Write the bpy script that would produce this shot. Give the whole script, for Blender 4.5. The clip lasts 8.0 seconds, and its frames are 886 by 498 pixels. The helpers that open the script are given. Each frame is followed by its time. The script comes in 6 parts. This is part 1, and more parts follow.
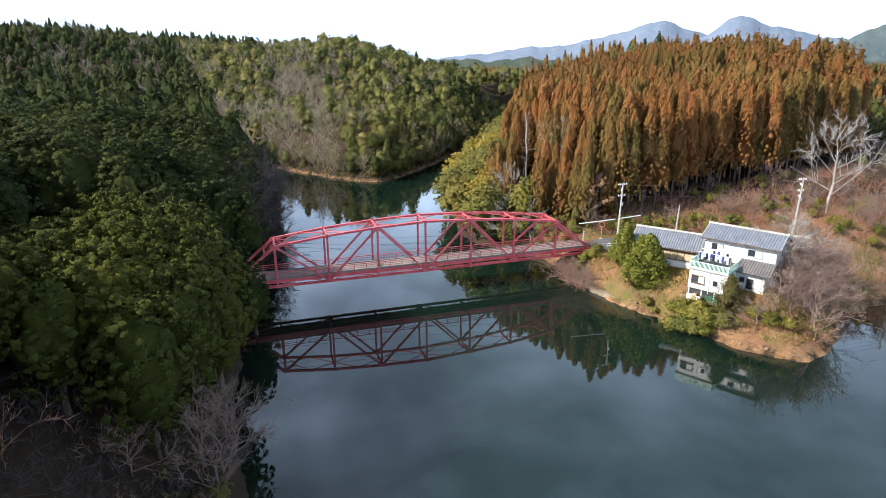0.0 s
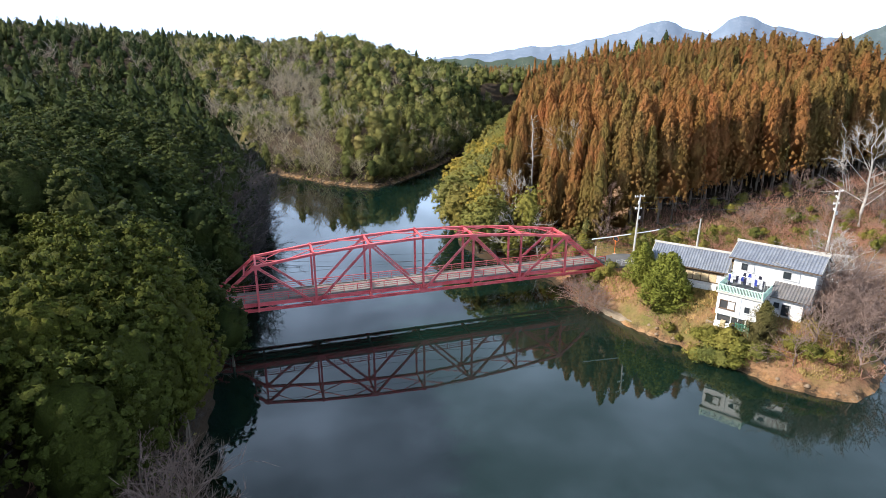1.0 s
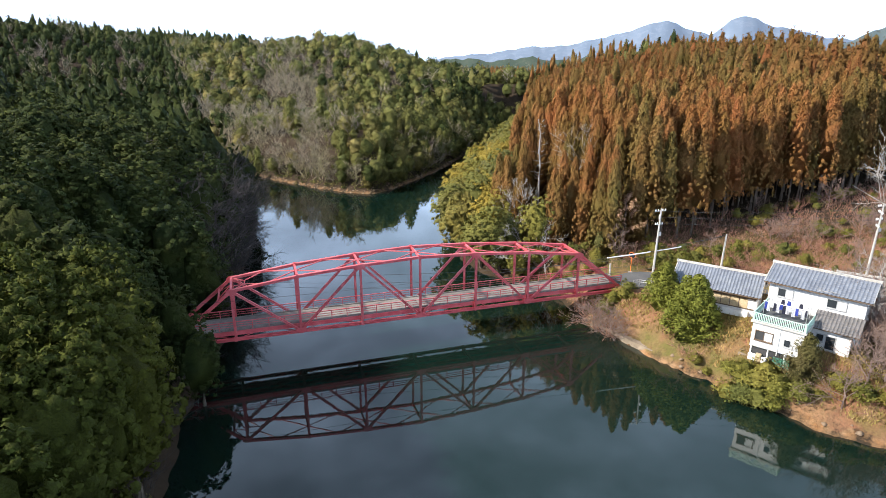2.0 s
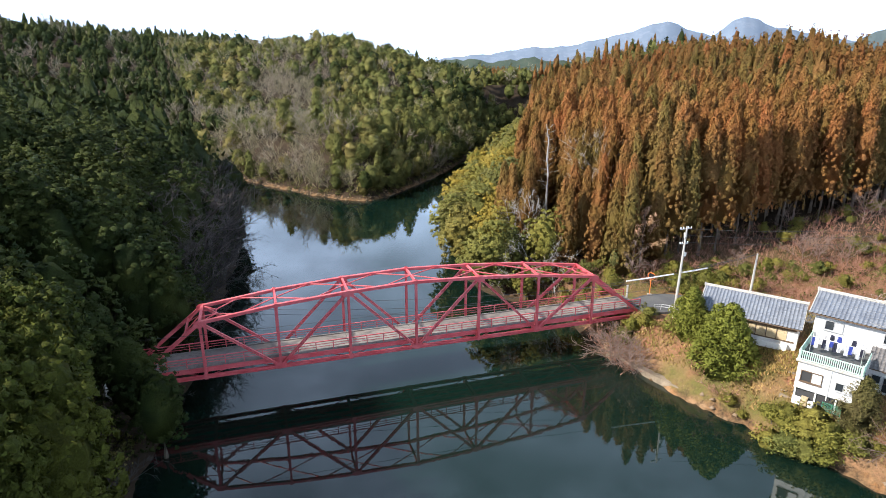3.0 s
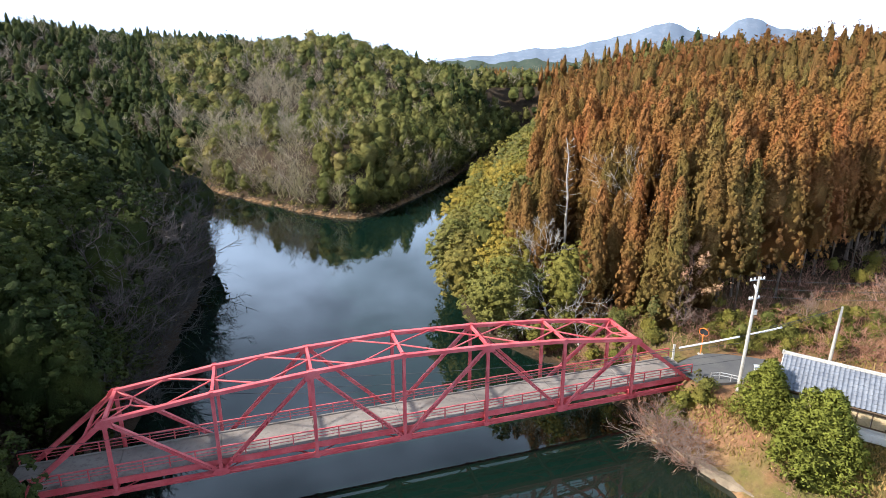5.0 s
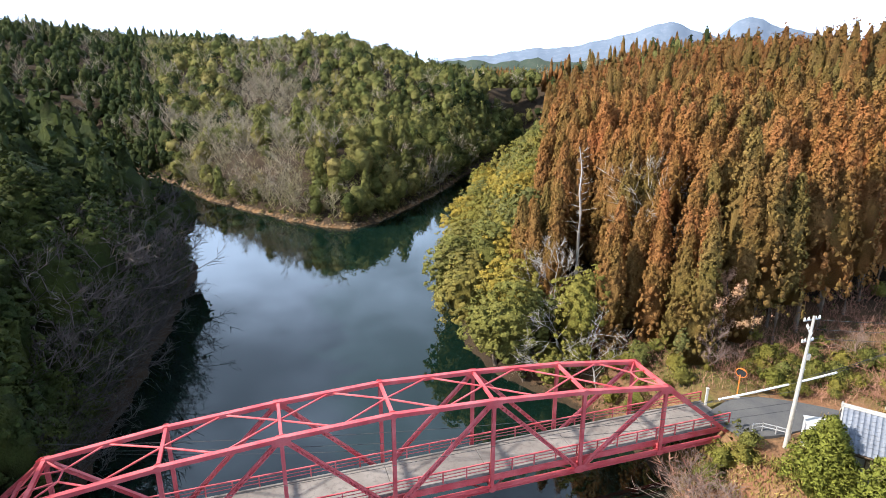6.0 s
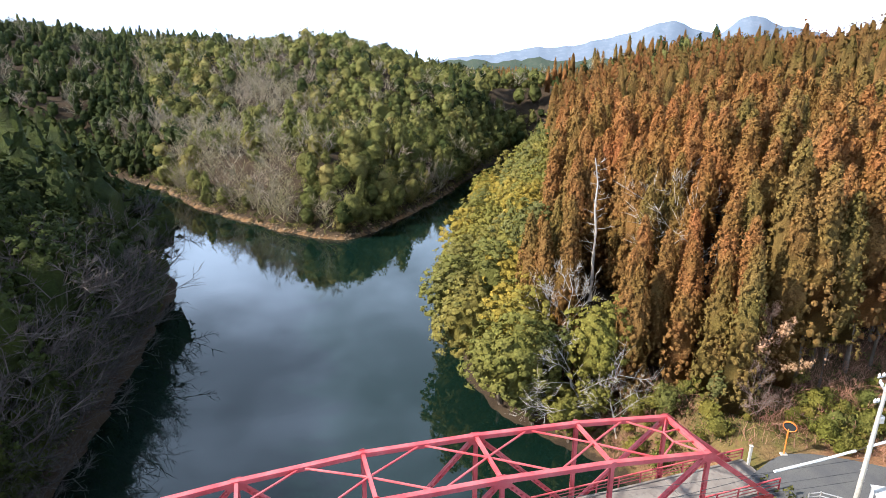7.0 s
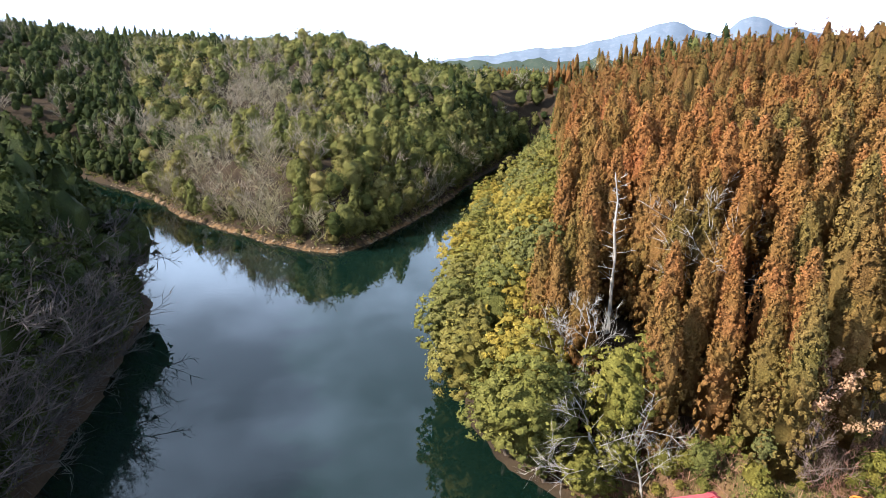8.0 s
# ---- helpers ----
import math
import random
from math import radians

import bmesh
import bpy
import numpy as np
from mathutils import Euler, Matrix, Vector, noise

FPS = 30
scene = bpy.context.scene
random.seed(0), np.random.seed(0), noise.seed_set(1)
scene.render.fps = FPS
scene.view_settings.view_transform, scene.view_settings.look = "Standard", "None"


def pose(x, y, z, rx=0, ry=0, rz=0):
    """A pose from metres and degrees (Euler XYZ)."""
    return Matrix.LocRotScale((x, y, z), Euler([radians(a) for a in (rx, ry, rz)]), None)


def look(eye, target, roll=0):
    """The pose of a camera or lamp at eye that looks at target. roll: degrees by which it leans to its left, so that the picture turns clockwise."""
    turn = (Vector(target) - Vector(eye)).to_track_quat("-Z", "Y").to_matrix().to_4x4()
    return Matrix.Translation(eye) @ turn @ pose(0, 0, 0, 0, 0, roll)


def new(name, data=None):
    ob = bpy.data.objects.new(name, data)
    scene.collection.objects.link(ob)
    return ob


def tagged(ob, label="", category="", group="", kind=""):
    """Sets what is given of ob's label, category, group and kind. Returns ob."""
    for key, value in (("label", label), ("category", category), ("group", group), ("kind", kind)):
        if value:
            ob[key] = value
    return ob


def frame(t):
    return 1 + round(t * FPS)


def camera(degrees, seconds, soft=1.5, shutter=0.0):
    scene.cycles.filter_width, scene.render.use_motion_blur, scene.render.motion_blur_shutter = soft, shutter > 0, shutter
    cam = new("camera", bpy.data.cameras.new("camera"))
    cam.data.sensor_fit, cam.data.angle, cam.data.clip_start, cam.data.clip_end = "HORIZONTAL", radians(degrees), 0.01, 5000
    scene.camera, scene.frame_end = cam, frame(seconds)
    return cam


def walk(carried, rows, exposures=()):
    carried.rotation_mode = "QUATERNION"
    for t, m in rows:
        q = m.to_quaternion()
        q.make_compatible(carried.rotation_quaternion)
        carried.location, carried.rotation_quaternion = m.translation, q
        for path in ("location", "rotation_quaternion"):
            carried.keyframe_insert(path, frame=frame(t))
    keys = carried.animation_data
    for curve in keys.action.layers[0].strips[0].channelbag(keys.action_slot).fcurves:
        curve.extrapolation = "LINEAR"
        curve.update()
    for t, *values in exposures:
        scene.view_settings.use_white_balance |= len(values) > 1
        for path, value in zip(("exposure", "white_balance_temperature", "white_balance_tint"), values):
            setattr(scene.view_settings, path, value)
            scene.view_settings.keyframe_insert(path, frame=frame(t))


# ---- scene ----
cam = camera(73.0, 8.0, soft=0.6)
# time, eye, the point two metres ahead, roll
PATH = [
    (0.0, (0.03, -0.91, 35.06), (0.028, 0.994, 34.452), -0.1),
    (0.5, (0.09, 3.56, 35.03), (0.088, 5.465, 34.421), -0.08),
    (1.0, (0.15, 7.98, 34.98), (0.147, 9.884, 34.371), -0.02),
    (1.5, (0.23, 12.38, 34.90), (0.226, 14.285, 34.291), 0.03),
    (3.0, (0.44, 25.50, 34.65), (0.433, 27.405, 34.043), 0.12),
    (3.5, (0.53, 29.93, 34.58), (0.522, 31.836, 33.975), 0.12),
    (4.0, (0.60, 34.22, 34.52), (0.590, 36.126, 33.916), 0.1),
    (4.5, (0.67, 38.30, 34.48), (0.659, 40.206, 33.877), 0.07),
    (6.0, (0.94, 50.95, 34.53), (0.925, 52.856, 33.926), 0.0),
    (6.5, (1.07, 55.12, 34.58), (1.052, 57.025, 33.974), -0.05),
    (7.0, (1.18, 59.28, 34.61), (1.161, 61.186, 34.004), -0.1),
    (7.5, (1.27, 63.40, 34.60), (1.250, 65.306, 33.995), -0.1),
    (8.0, (1.33, 67.50, 34.58), (1.310, 69.407, 33.976), -0.1),
]
walk(cam, [(t, look(eye, target, roll)) for t, eye, target, roll in PATH], exposures=[(0.0, 0.80), (4.5, 0.86), (8.0, 1.10)])

# ---- world and sun ----
SUN_TO = Vector((-0.77, -0.24, 0.59)).normalized()
world = bpy.data.worlds.new("sky")
scene.world = world
world.use_nodes = True
wn, wl = world.node_tree.nodes, world.node_tree.links
wn.clear()
sky = wn.new("ShaderNodeTexSky")
sky.sky_type = "NISHITA"
sky.sun_disc = False
sky.sun_elevation = math.asin(SUN_TO.z)
sky.sun_rotation = math.atan2(SUN_TO.x, SUN_TO.y) % (2 * math.pi)
sky.dust_density, sky.air_density = 1.6, 1.0
coord = wn.new("ShaderNodeTexCoord")
stretch = wn.new("ShaderNodeMapping")
stretch.inputs["Scale"].default_value = (2.2, 1.5, 4.5)
wl.new(coord.outputs["Generated"], stretch.inputs["Vector"])
puff = wn.new("ShaderNodeTexNoise")
puff.inputs["Scale"].default_value = 1.7
puff.inputs["Detail"].default_value = 6
puff.inputs["Roughness"].default_value = 0.55
wl.new(stretch.outputs["Vector"], puff.inputs["Vector"])
veil = wn.new("ShaderNodeValToRGB")
veil.color_ramp.elements[0].position, veil.color_ramp.elements[0].color = 0.34, (0.55, 0.55, 0.55, 1)
veil.color_ramp.elements[1].position, veil.color_ramp.elements[1].color = 0.68, (0.95, 0.95, 0.95, 1)
wl.new(puff.outputs["Fac"], veil.inputs["Fac"])
# haze: the cloud veil closes towards the horizon
up = wn.new("ShaderNodeSeparateXYZ")
wl.new(coord.outputs["Generated"], up.inputs["Vector"])
low = wn.new("ShaderNodeMapRange")
low.inputs["From Min"].default_value, low.inputs["From Max"].default_value = 0.02, 0.35
low.inputs["To Min"].default_value, low.inputs["To Max"].default_value = 0.95, 0.0
wl.new(up.outputs["Z"], low.inputs["Value"])
shut = wn.new("ShaderNodeMath")
shut.operation = "MAXIMUM"
wl.new(veil.outputs["Color"], shut.inputs[0])
wl.new(low.outputs["Result"], shut.inputs[1])
cloud = wn.new("ShaderNodeMix")
cloud.data_type = "RGBA"
wl.new(shut.outputs["Value"], cloud.inputs["Factor"])
wl.new(sky.outputs["Color"], cloud.inputs["A"])
cloud.inputs["B"].default_value = (13.8, 18.0, 24.8, 1)
# the bright haze low over the hills
glow = wn.new("ShaderNodeMapRange")
glow.inputs["From Min"].default_value, glow.inputs["From Max"].default_value = 0.24, 0.62
glow.inputs["To Min"].default_value, glow.inputs["To Max"].default_value = 3.1, 1.12
wl.new(up.outputs["Z"], glow.inputs["Value"])
bright = wn.new("ShaderNodeMix")
bright.data_type, bright.blend_type = "RGBA", "MULTIPLY"
bright.inputs["Factor"].default_value = 1.0
wl.new(cloud.outputs["Result"], bright.inputs["A"])
# thin and thick cloud
billow = wn.new("ShaderNodeMapRange")
billow.inputs["From Min"].default_value, billow.inputs["From Max"].default_value = 0.38, 0.64
billow.inputs["To Min"].default_value, billow.inputs["To Max"].default_value = 0.85, 1.28
wl.new(puff.outputs["Fac"], billow.inputs["Value"])
thick = wn.new("ShaderNodeMath")
thick.operation = "MULTIPLY"
wl.new(glow.outputs["Result"], thick.inputs[0])
wl.new(billow.outputs["Result"], thick.inputs[1])
wl.new(thick.outputs["Value"], bright.inputs["B"])
back = wn.new("ShaderNodeBackground")
back.inputs["Strength"].default_value = 0.0205
wl.new(bright.outputs["Result"], back.inputs["Color"])
wout = wn.new("ShaderNodeOutputWorld")
wl.new(back.outputs["Background"], wout.inputs["Surface"])

sun = new("sun", bpy.data.lights.new("sun", "SUN"))
sun.data.energy, sun.data.angle, sun.data.color = 5.0, radians(2.0), (1.0, 0.94, 0.86)
sun.matrix_world = look(SUN_TO * 400, (0, 0, 0))


# ---- materials ----
def mat_start(name):
    m = bpy.data.materials.new(name)
    m.use_nodes = True
    return m, m.node_tree.nodes, m.node_tree.links, m.node_tree.nodes["Principled BSDF"]


def noise_fac(n, l, scale, detail=4.0, rough=0.6, lo=0.35, hi=0.65, vec=None):
    """A noise of that scale in world metres, stretched to 0..1."""
    if vec is None:
        geo = n.new("ShaderNodeNewGeometry")
        vec = geo.outputs["Position"]
    t = n.new("ShaderNodeTexNoise")
    t.inputs["Scale"].default_value, t.inputs["Detail"].default_value, t.inputs["Roughness"].default_value = scale, detail, rough
    l.new(vec, t.inputs["Vector"])
    r = n.new("ShaderNodeMapRange")
    r.inputs["From Min"].default_value, r.inputs["From Max"].default_value = lo, hi
    l.new(t.outputs["Fac"], r.inputs["Value"])
    return r.outputs["Result"]


def mix_col(n, l, fac, a, b, mode="MIX"):
    m = n.new("ShaderNodeMix")
    m.data_type, m.blend_type = "RGBA", mode
    if isinstance(fac, float):
        m.inputs["Factor"].default_value = fac
    else:
        l.new(fac, m.inputs["Factor"])
    for v, s in ((a, m.inputs["A"]), (b, m.inputs["B"])):
        if isinstance(v, tuple):
            s.default_value = (*v, 1)
        else:
            l.new(v, s)
    return m.outputs["Result"]


def bump(n, l, bsdf, height, strength, distance):
    b = n.new("ShaderNodeBump")
    b.inputs["Strength"].default_value, b.inputs["Distance"].default_value = strength, distance
    l.new(height, b.inputs["Height"])
    l.new(b.outputs["Normal"], bsdf.inputs["Normal"])


def surface(name, a, b, c=None, coarse=0.5, fine=6.0, rough=0.8, metal=0.0, relief=0.3, depth=0.02):
    """Two colours mixed by a coarse noise, a third in fine spots."""
    m, n, l, p = mat_start(name)
    col = mix_col(n, l, noise_fac(n, l, coarse), a, b)
    f = noise_fac(n, l, fine, 5.0, 0.7, 0.5, 0.75)
    col = mix_col(n, l, f, col, c if c else tuple(x * 0.6 for x in a))
    l.new(col, p.inputs["Base Color"])
    p.inputs["Roughness"].default_value, p.inputs["Metallic"].default_value = rough, metal
    bump(n, l, p, noise_fac(n, l, fine * 2, 6.0, 0.7, 0.2, 0.8), relief, depth)
    return m


def foliage(name, cols, tint="object", island=0.17, translucent=0.11, rough=0.75, grain=0, drift=None):
    """Leaves: a colour per tree out of cols, lighter and darker leaf by leaf; grain paints shade into their gaps."""
    m, n, l, p = mat_start(name)
    if tint == "object":
        info = n.new("ShaderNodeObjectInfo")
        src = info.outputs["Random"]
    else:
        at = n.new("ShaderNodeAttribute")
        at.attribute_name = tint
        src = at.outputs["Fac"]
    ramp = n.new("ShaderNodeValToRGB")
    cr = ramp.color_ramp
    while len(cr.elements) < len(cols):
        cr.elements.new(0.5)
    for i, c in enumerate(cols):
        cr.elements[i].position, cr.elements[i].color = i / (len(cols) - 1), (*c, 1)
    l.new(src, ramp.inputs["Fac"])
    geo = n.new("ShaderNodeNewGeometry")
    var = n.new("ShaderNodeMapRange")
    var.inputs["To Min"].default_value, var.inputs["To Max"].default_value = 1 - island, 1 + island
    l.new(geo.outputs["Random Per Island"], var.inputs["Value"])
    col = mix_col(n, l, 1.0, ramp.outputs["Color"], var.outputs["Result"], "MULTIPLY")
    if drift:
        # whole stands of trees turn redder together
        col = mix_col(n, l, noise_fac(n, l, 0.055, 2.0, 0.5, 0.42, 0.62), col, mix_col(n, l, 0.45, col, drift))
    patch = noise_fac(n, l, 0.35, 3.0, 0.5)
    col = mix_col(n, l, patch, col, mix_col(n, l, 0.35, col, (0.11, 0.12, 0.02)))
    l.new(col, p.inputs["Base Color"])
    p.inputs["Roughness"].default_value = rough
    p.inputs["Specular IOR Level"].default_value = 0.12
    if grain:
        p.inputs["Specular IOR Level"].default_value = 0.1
        # near-black in the noise's hollows: shade between leaves put into the colour
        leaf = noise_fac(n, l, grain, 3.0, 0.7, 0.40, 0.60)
        gap_shaded = mix_col(n, l, leaf, mix_col(n, l, 0.34, col, (0.012, 0.011, 0.006)), col)
        l.new(gap_shaded, p.inputs["Base Color"])
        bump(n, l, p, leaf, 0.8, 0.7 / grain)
    tr = n.new("ShaderNodeBsdfTranslucent")
    l.new(col, tr.inputs["Color"])
    mx = n.new("ShaderNodeMixShader")
    mx.inputs["Fac"].default_value = translucent
    l.new(p.outputs["BSDF"], mx.inputs[1])
    l.new(tr.outputs["BSDF"], mx.inputs[2])
    l.new(mx.outputs["Shader"], n["Material Output"].inputs["Surface"])
    return m


def ground_material():
    m, n, l, p = mat_start("leaf_litter_ground")
    geo = n.new("ShaderNodeNewGeometry")
    sep = n.new("ShaderNodeSeparateXYZ")
    l.new(geo.outputs["Position"], sep.inputs["Vector"])
    litter = mix_col(n, l, noise_fac(n, l, 0.22, 5.0, 0.65, 0.38, 0.62), (0.29, 0.135, 0.075), (0.31, 0.185, 0.095))
    litter = mix_col(n, l, noise_fac(n, l, 0.13, 4.0, 0.6, 0.48, 0.62), litter, (0.15, 0.135, 0.04))
    litter = mix_col(n, l, noise_fac(n, l, 3.5, 6.0, 0.75, 0.45, 0.8), litter, (0.085, 0.05, 0.03))
    litter = mix_col(n, l, noise_fac(n, l, 7.0, 4.0, 0.75, 0.58, 0.7), litter, (0.30, 0.22, 0.12))
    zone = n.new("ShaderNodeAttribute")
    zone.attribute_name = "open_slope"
    # brown litter under the woods, the trees' shade put into a darker colour
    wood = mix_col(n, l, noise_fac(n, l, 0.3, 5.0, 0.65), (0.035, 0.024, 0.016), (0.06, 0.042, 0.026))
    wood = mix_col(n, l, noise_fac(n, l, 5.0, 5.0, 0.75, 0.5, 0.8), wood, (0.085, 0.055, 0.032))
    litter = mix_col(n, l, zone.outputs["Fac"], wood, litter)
    soil = mix_col(n, l, noise_fac(n, l, 0.5, 5.0, 0.7), (0.33, 0.165, 0.07), (0.42, 0.27, 0.15))
    soil = mix_col(n, l, noise_fac(n, l, 4.0, 5.0, 0.7, 0.5, 0.8), soil, (0.16, 0.09, 0.04))
    wob = noise_fac(n, l, 0.8, 5.0, 0.7, 0.2, 0.8)
    add = n.new("ShaderNodeMath")
    add.operation = "MULTIPLY_ADD"
    add.inputs[1].default_value = -1.3
    l.new(wob, add.inputs[0])
    l.new(sep.outputs["Z"], add.inputs[2])
    edge = n.new("ShaderNodeMapRange")
    edge.inputs["From Min"].default_value, edge.inputs["From Max"].default_value = -0.25, 0.2
    l.new(add.outputs["Value"], edge.inputs["Value"])
    dry = n.new("ShaderNodeAttribute")
    dry.attribute_name = "bare_bank"
    broken = n.new("ShaderNodeMath")
    broken.operation = "MULTIPLY"
    l.new(dry.outputs["Fac"], broken.inputs[0])
    l.new(noise_fac(n, l, 0.45, 4.0, 0.65, 0.42, 0.6), broken.inputs[1])
    soil = mix_col(n, l, broken.outputs["Value"], wood, soil)
    col = mix_col(n, l, edge.outputs["Result"], soil, litter)
    l.new(col, p.inputs["Base Color"])
    p.inputs["Roughness"].default_value = 0.95
    p.inputs["Specular IOR Level"].default_value = 0.15
    bump(n, l, p, noise_fac(n, l, 2.5, 8.0, 0.75, 0.1, 0.9), 0.8, 0.35)
    return m


def water_material():
    m, n, l, p = mat_start("lake_water")
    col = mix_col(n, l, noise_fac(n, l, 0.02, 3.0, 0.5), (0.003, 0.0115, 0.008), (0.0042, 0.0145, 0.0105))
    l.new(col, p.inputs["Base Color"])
    p.inputs["Roughness"].default_value = 0.02
    p.inputs["IOR"].default_value = 1.76
    geo = n.new("ShaderNodeNewGeometry")
    mp = n.new("ShaderNodeMapping")
    mp.inputs["Scale"].default_value = (1.0, 0.55, 1.0)
    mp.inputs["Rotation"].default_value = (0, 0, 0.4)
    l.new(geo.outputs["Position"], mp.inputs["Vector"])
    calm = noise_fac(n, l, 0.035, 2.0, 0.5, 0.42, 0.62)
    rip = noise_fac(n, l, 2.2, 3.0, 0.55, 0.0, 1.0, mp.outputs["Vector"])
    prod = n.new("ShaderNodeMath")
    prod.operation = "MULTIPLY"
    l.new(calm, prod.inputs[0])
    l.new(rip, prod.inputs[1])
    bump(n, l, p, prod.outputs["Value"], 0.10, 0.06)
    return m


M_GROUND = ground_material()
M_WATER = water_material()
CEDAR_COLOURS = [(0.21, 0.145, 0.046), (0.28, 0.145, 0.05), (0.33, 0.15, 0.055), (0.22, 0.155, 0.05), (0.36, 0.155, 0.058)]
RUSTY = (0.46, 0.135, 0.05)
M_CEDAR = foliage("cedar_needles", CEDAR_COLOURS, drift=RUSTY)
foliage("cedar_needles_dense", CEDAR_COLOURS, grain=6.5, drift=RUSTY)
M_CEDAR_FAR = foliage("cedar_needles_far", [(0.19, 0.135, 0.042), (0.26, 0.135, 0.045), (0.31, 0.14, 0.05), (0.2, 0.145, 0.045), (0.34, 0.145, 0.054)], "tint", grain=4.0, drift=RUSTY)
# darkened palette: the hill's shade on these trees is put into the colour
SHADED_CYPRESS_COLOURS = [(0.025, 0.042, 0.012), (0.034, 0.05, 0.014), (0.05, 0.06, 0.014), (0.028, 0.046, 0.014)]
M_CYPRESS = foliage("cypress_leaves", SHADED_CYPRESS_COLOURS)
foliage("cypress_leaves_dense", SHADED_CYPRESS_COLOURS, grain=6.5)
# brighter variant of the cypress greens, with sunlight put into the colour
SUNLIT_CAMPHOR_COLOURS = [(0.05, 0.065, 0.011), (0.07, 0.08, 0.012), (0.09, 0.095, 0.013)]
M_CAMPHOR = foliage("camphor_leaves", SUNLIT_CAMPHOR_COLOURS)
foliage("camphor_leaves_dense", SUNLIT_CAMPHOR_COLOURS, grain=6.5)
# the west hills' shade and the headland's sun are put into these tints
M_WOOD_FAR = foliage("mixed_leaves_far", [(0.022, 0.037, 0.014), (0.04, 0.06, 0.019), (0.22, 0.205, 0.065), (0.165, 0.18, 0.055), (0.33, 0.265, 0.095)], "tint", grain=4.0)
OAK_COLOURS = [(0.15, 0.155, 0.05), (0.24, 0.22, 0.055), (0.38, 0.275, 0.052), (0.17, 0.17, 0.065), (0.25, 0.22, 0.046)]
M_OAK = foliage("oak_leaves", OAK_COLOURS)
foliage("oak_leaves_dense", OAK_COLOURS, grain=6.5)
YEW_COLOURS = [(0.165, 0.18, 0.032), (0.19, 0.195, 0.036)]
M_YEW = foliage("garden_conifer_leaves", YEW_COLOURS, island=0.35)
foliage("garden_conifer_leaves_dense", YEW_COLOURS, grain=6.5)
SHRUB_COLOURS = [(0.19, 0.185, 0.04), (0.27, 0.225, 0.05), (0.15, 0.16, 0.045)]
M_SHRUB = foliage("shrub_leaves", SHRUB_COLOURS)
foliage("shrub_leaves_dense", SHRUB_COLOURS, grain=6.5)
CAMELLIA_COLOURS = [(0.10, 0.09, 0.035), (0.13, 0.095, 0.045)]
M_CAMELLIA = foliage("camellia_leaves", CAMELLIA_COLOURS, island=0.5)
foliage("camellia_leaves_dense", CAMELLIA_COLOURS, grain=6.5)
M_DRY = foliage("dry_leaves", [(0.42, 0.22, 0.13), (0.48, 0.28, 0.18)], translucent=0.15)
M_BARK = surface("dark_bark", (0.10, 0.075, 0.055), (0.16, 0.12, 0.09), coarse=1.5, fine=14)
M_TWIG_PALE = surface("pale_twigs", (0.19, 0.125, 0.10), (0.27, 0.185, 0.15), coarse=0.5, fine=9)
M_TWIG = surface("grey_twigs", (0.042, 0.035, 0.034), (0.075, 0.064, 0.061), coarse=0.5, fine=9)
M_TWIG_ASH = surface("brown_grey_branches", (0.085, 0.066, 0.058), (0.135, 0.108, 0.095), coarse=0.5, fine=9)
M_TWIG_RED = surface("reddish_brush_twigs", (0.30, 0.13, 0.085), (0.38, 0.21, 0.14), coarse=0.5, fine=9)
M_SNAG = surface("bleached_bark", (0.34, 0.31, 0.28), (0.46, 0.42, 0.38), (0.22, 0.2, 0.18), coarse=1.0, fine=10)


def paint_material():
    m, n, l, p = mat_start("weathered_red_paint")
    col = mix_col(n, l, noise_fac(n, l, 0.7, 4.0, 0.6), (0.57, 0.07, 0.085), (0.67, 0.15, 0.16))
    col = mix_col(n, l, noise_fac(n, l, 9.0, 5.0, 0.7, 0.55, 0.75), col, (0.50, 0.07, 0.06))
    col = mix_col(n, l, noise_fac(n, l, 2.2, 8.0, 0.8, 0.64, 0.70), col, (0.16, 0.055, 0.03))
    l.new(col, p.inputs["Base Color"])
    p.inputs["Roughness"].default_value = 0.5
    bump(n, l, p, noise_fac(n, l, 30.0, 4.0, 0.6, 0.2, 0.8), 0.25, 0.004)
    return m


M_RED = paint_material()
M_DECK = surface("worn_concrete", (0.17, 0.148, 0.132), (0.27, 0.24, 0.215), (0.12, 0.10, 0.09), coarse=0.3, fine=2.5, rough=0.9)
M_ROCK = surface("brown_rock", (0.19, 0.125, 0.075), (0.26, 0.19, 0.125), (0.11, 0.075, 0.05), coarse=0.9, fine=5)
M_EDGE = surface("stained_tan_concrete", (0.20, 0.155, 0.105), (0.28, 0.22, 0.155), (0.13, 0.10, 0.07), coarse=0.8, fine=4)
M_CONCRETE = surface("grey_concrete", (0.38, 0.36, 0.33), (0.48, 0.46, 0.42), (0.26, 0.24, 0.2), coarse=0.8, fine=5)
M_ASPHALT = surface("asphalt", (0.085, 0.085, 0.09), (0.12, 0.118, 0.115), (0.06, 0.06, 0.06), coarse=0.5, fine=12, rough=0.92)
M_PLASTER = surface("white_plaster", (0.66, 0.65, 0.63), (0.73, 0.72, 0.705), (0.54, 0.52, 0.49), coarse=0.7, fine=2.5, rough=0.85, relief=0.1)
M_TILE = surface("blue_grey_roof_tile", (0.16, 0.175, 0.21), (0.22, 0.24, 0.28), (0.27, 0.28, 0.30), coarse=0.9, fine=3, rough=0.38, relief=0.1)
M_TILE_OLD = surface("brown_grey_roof_tile", (0.13, 0.125, 0.125), (0.18, 0.17, 0.17), (0.24, 0.21, 0.18), coarse=0.9, fine=4, rough=0.55)
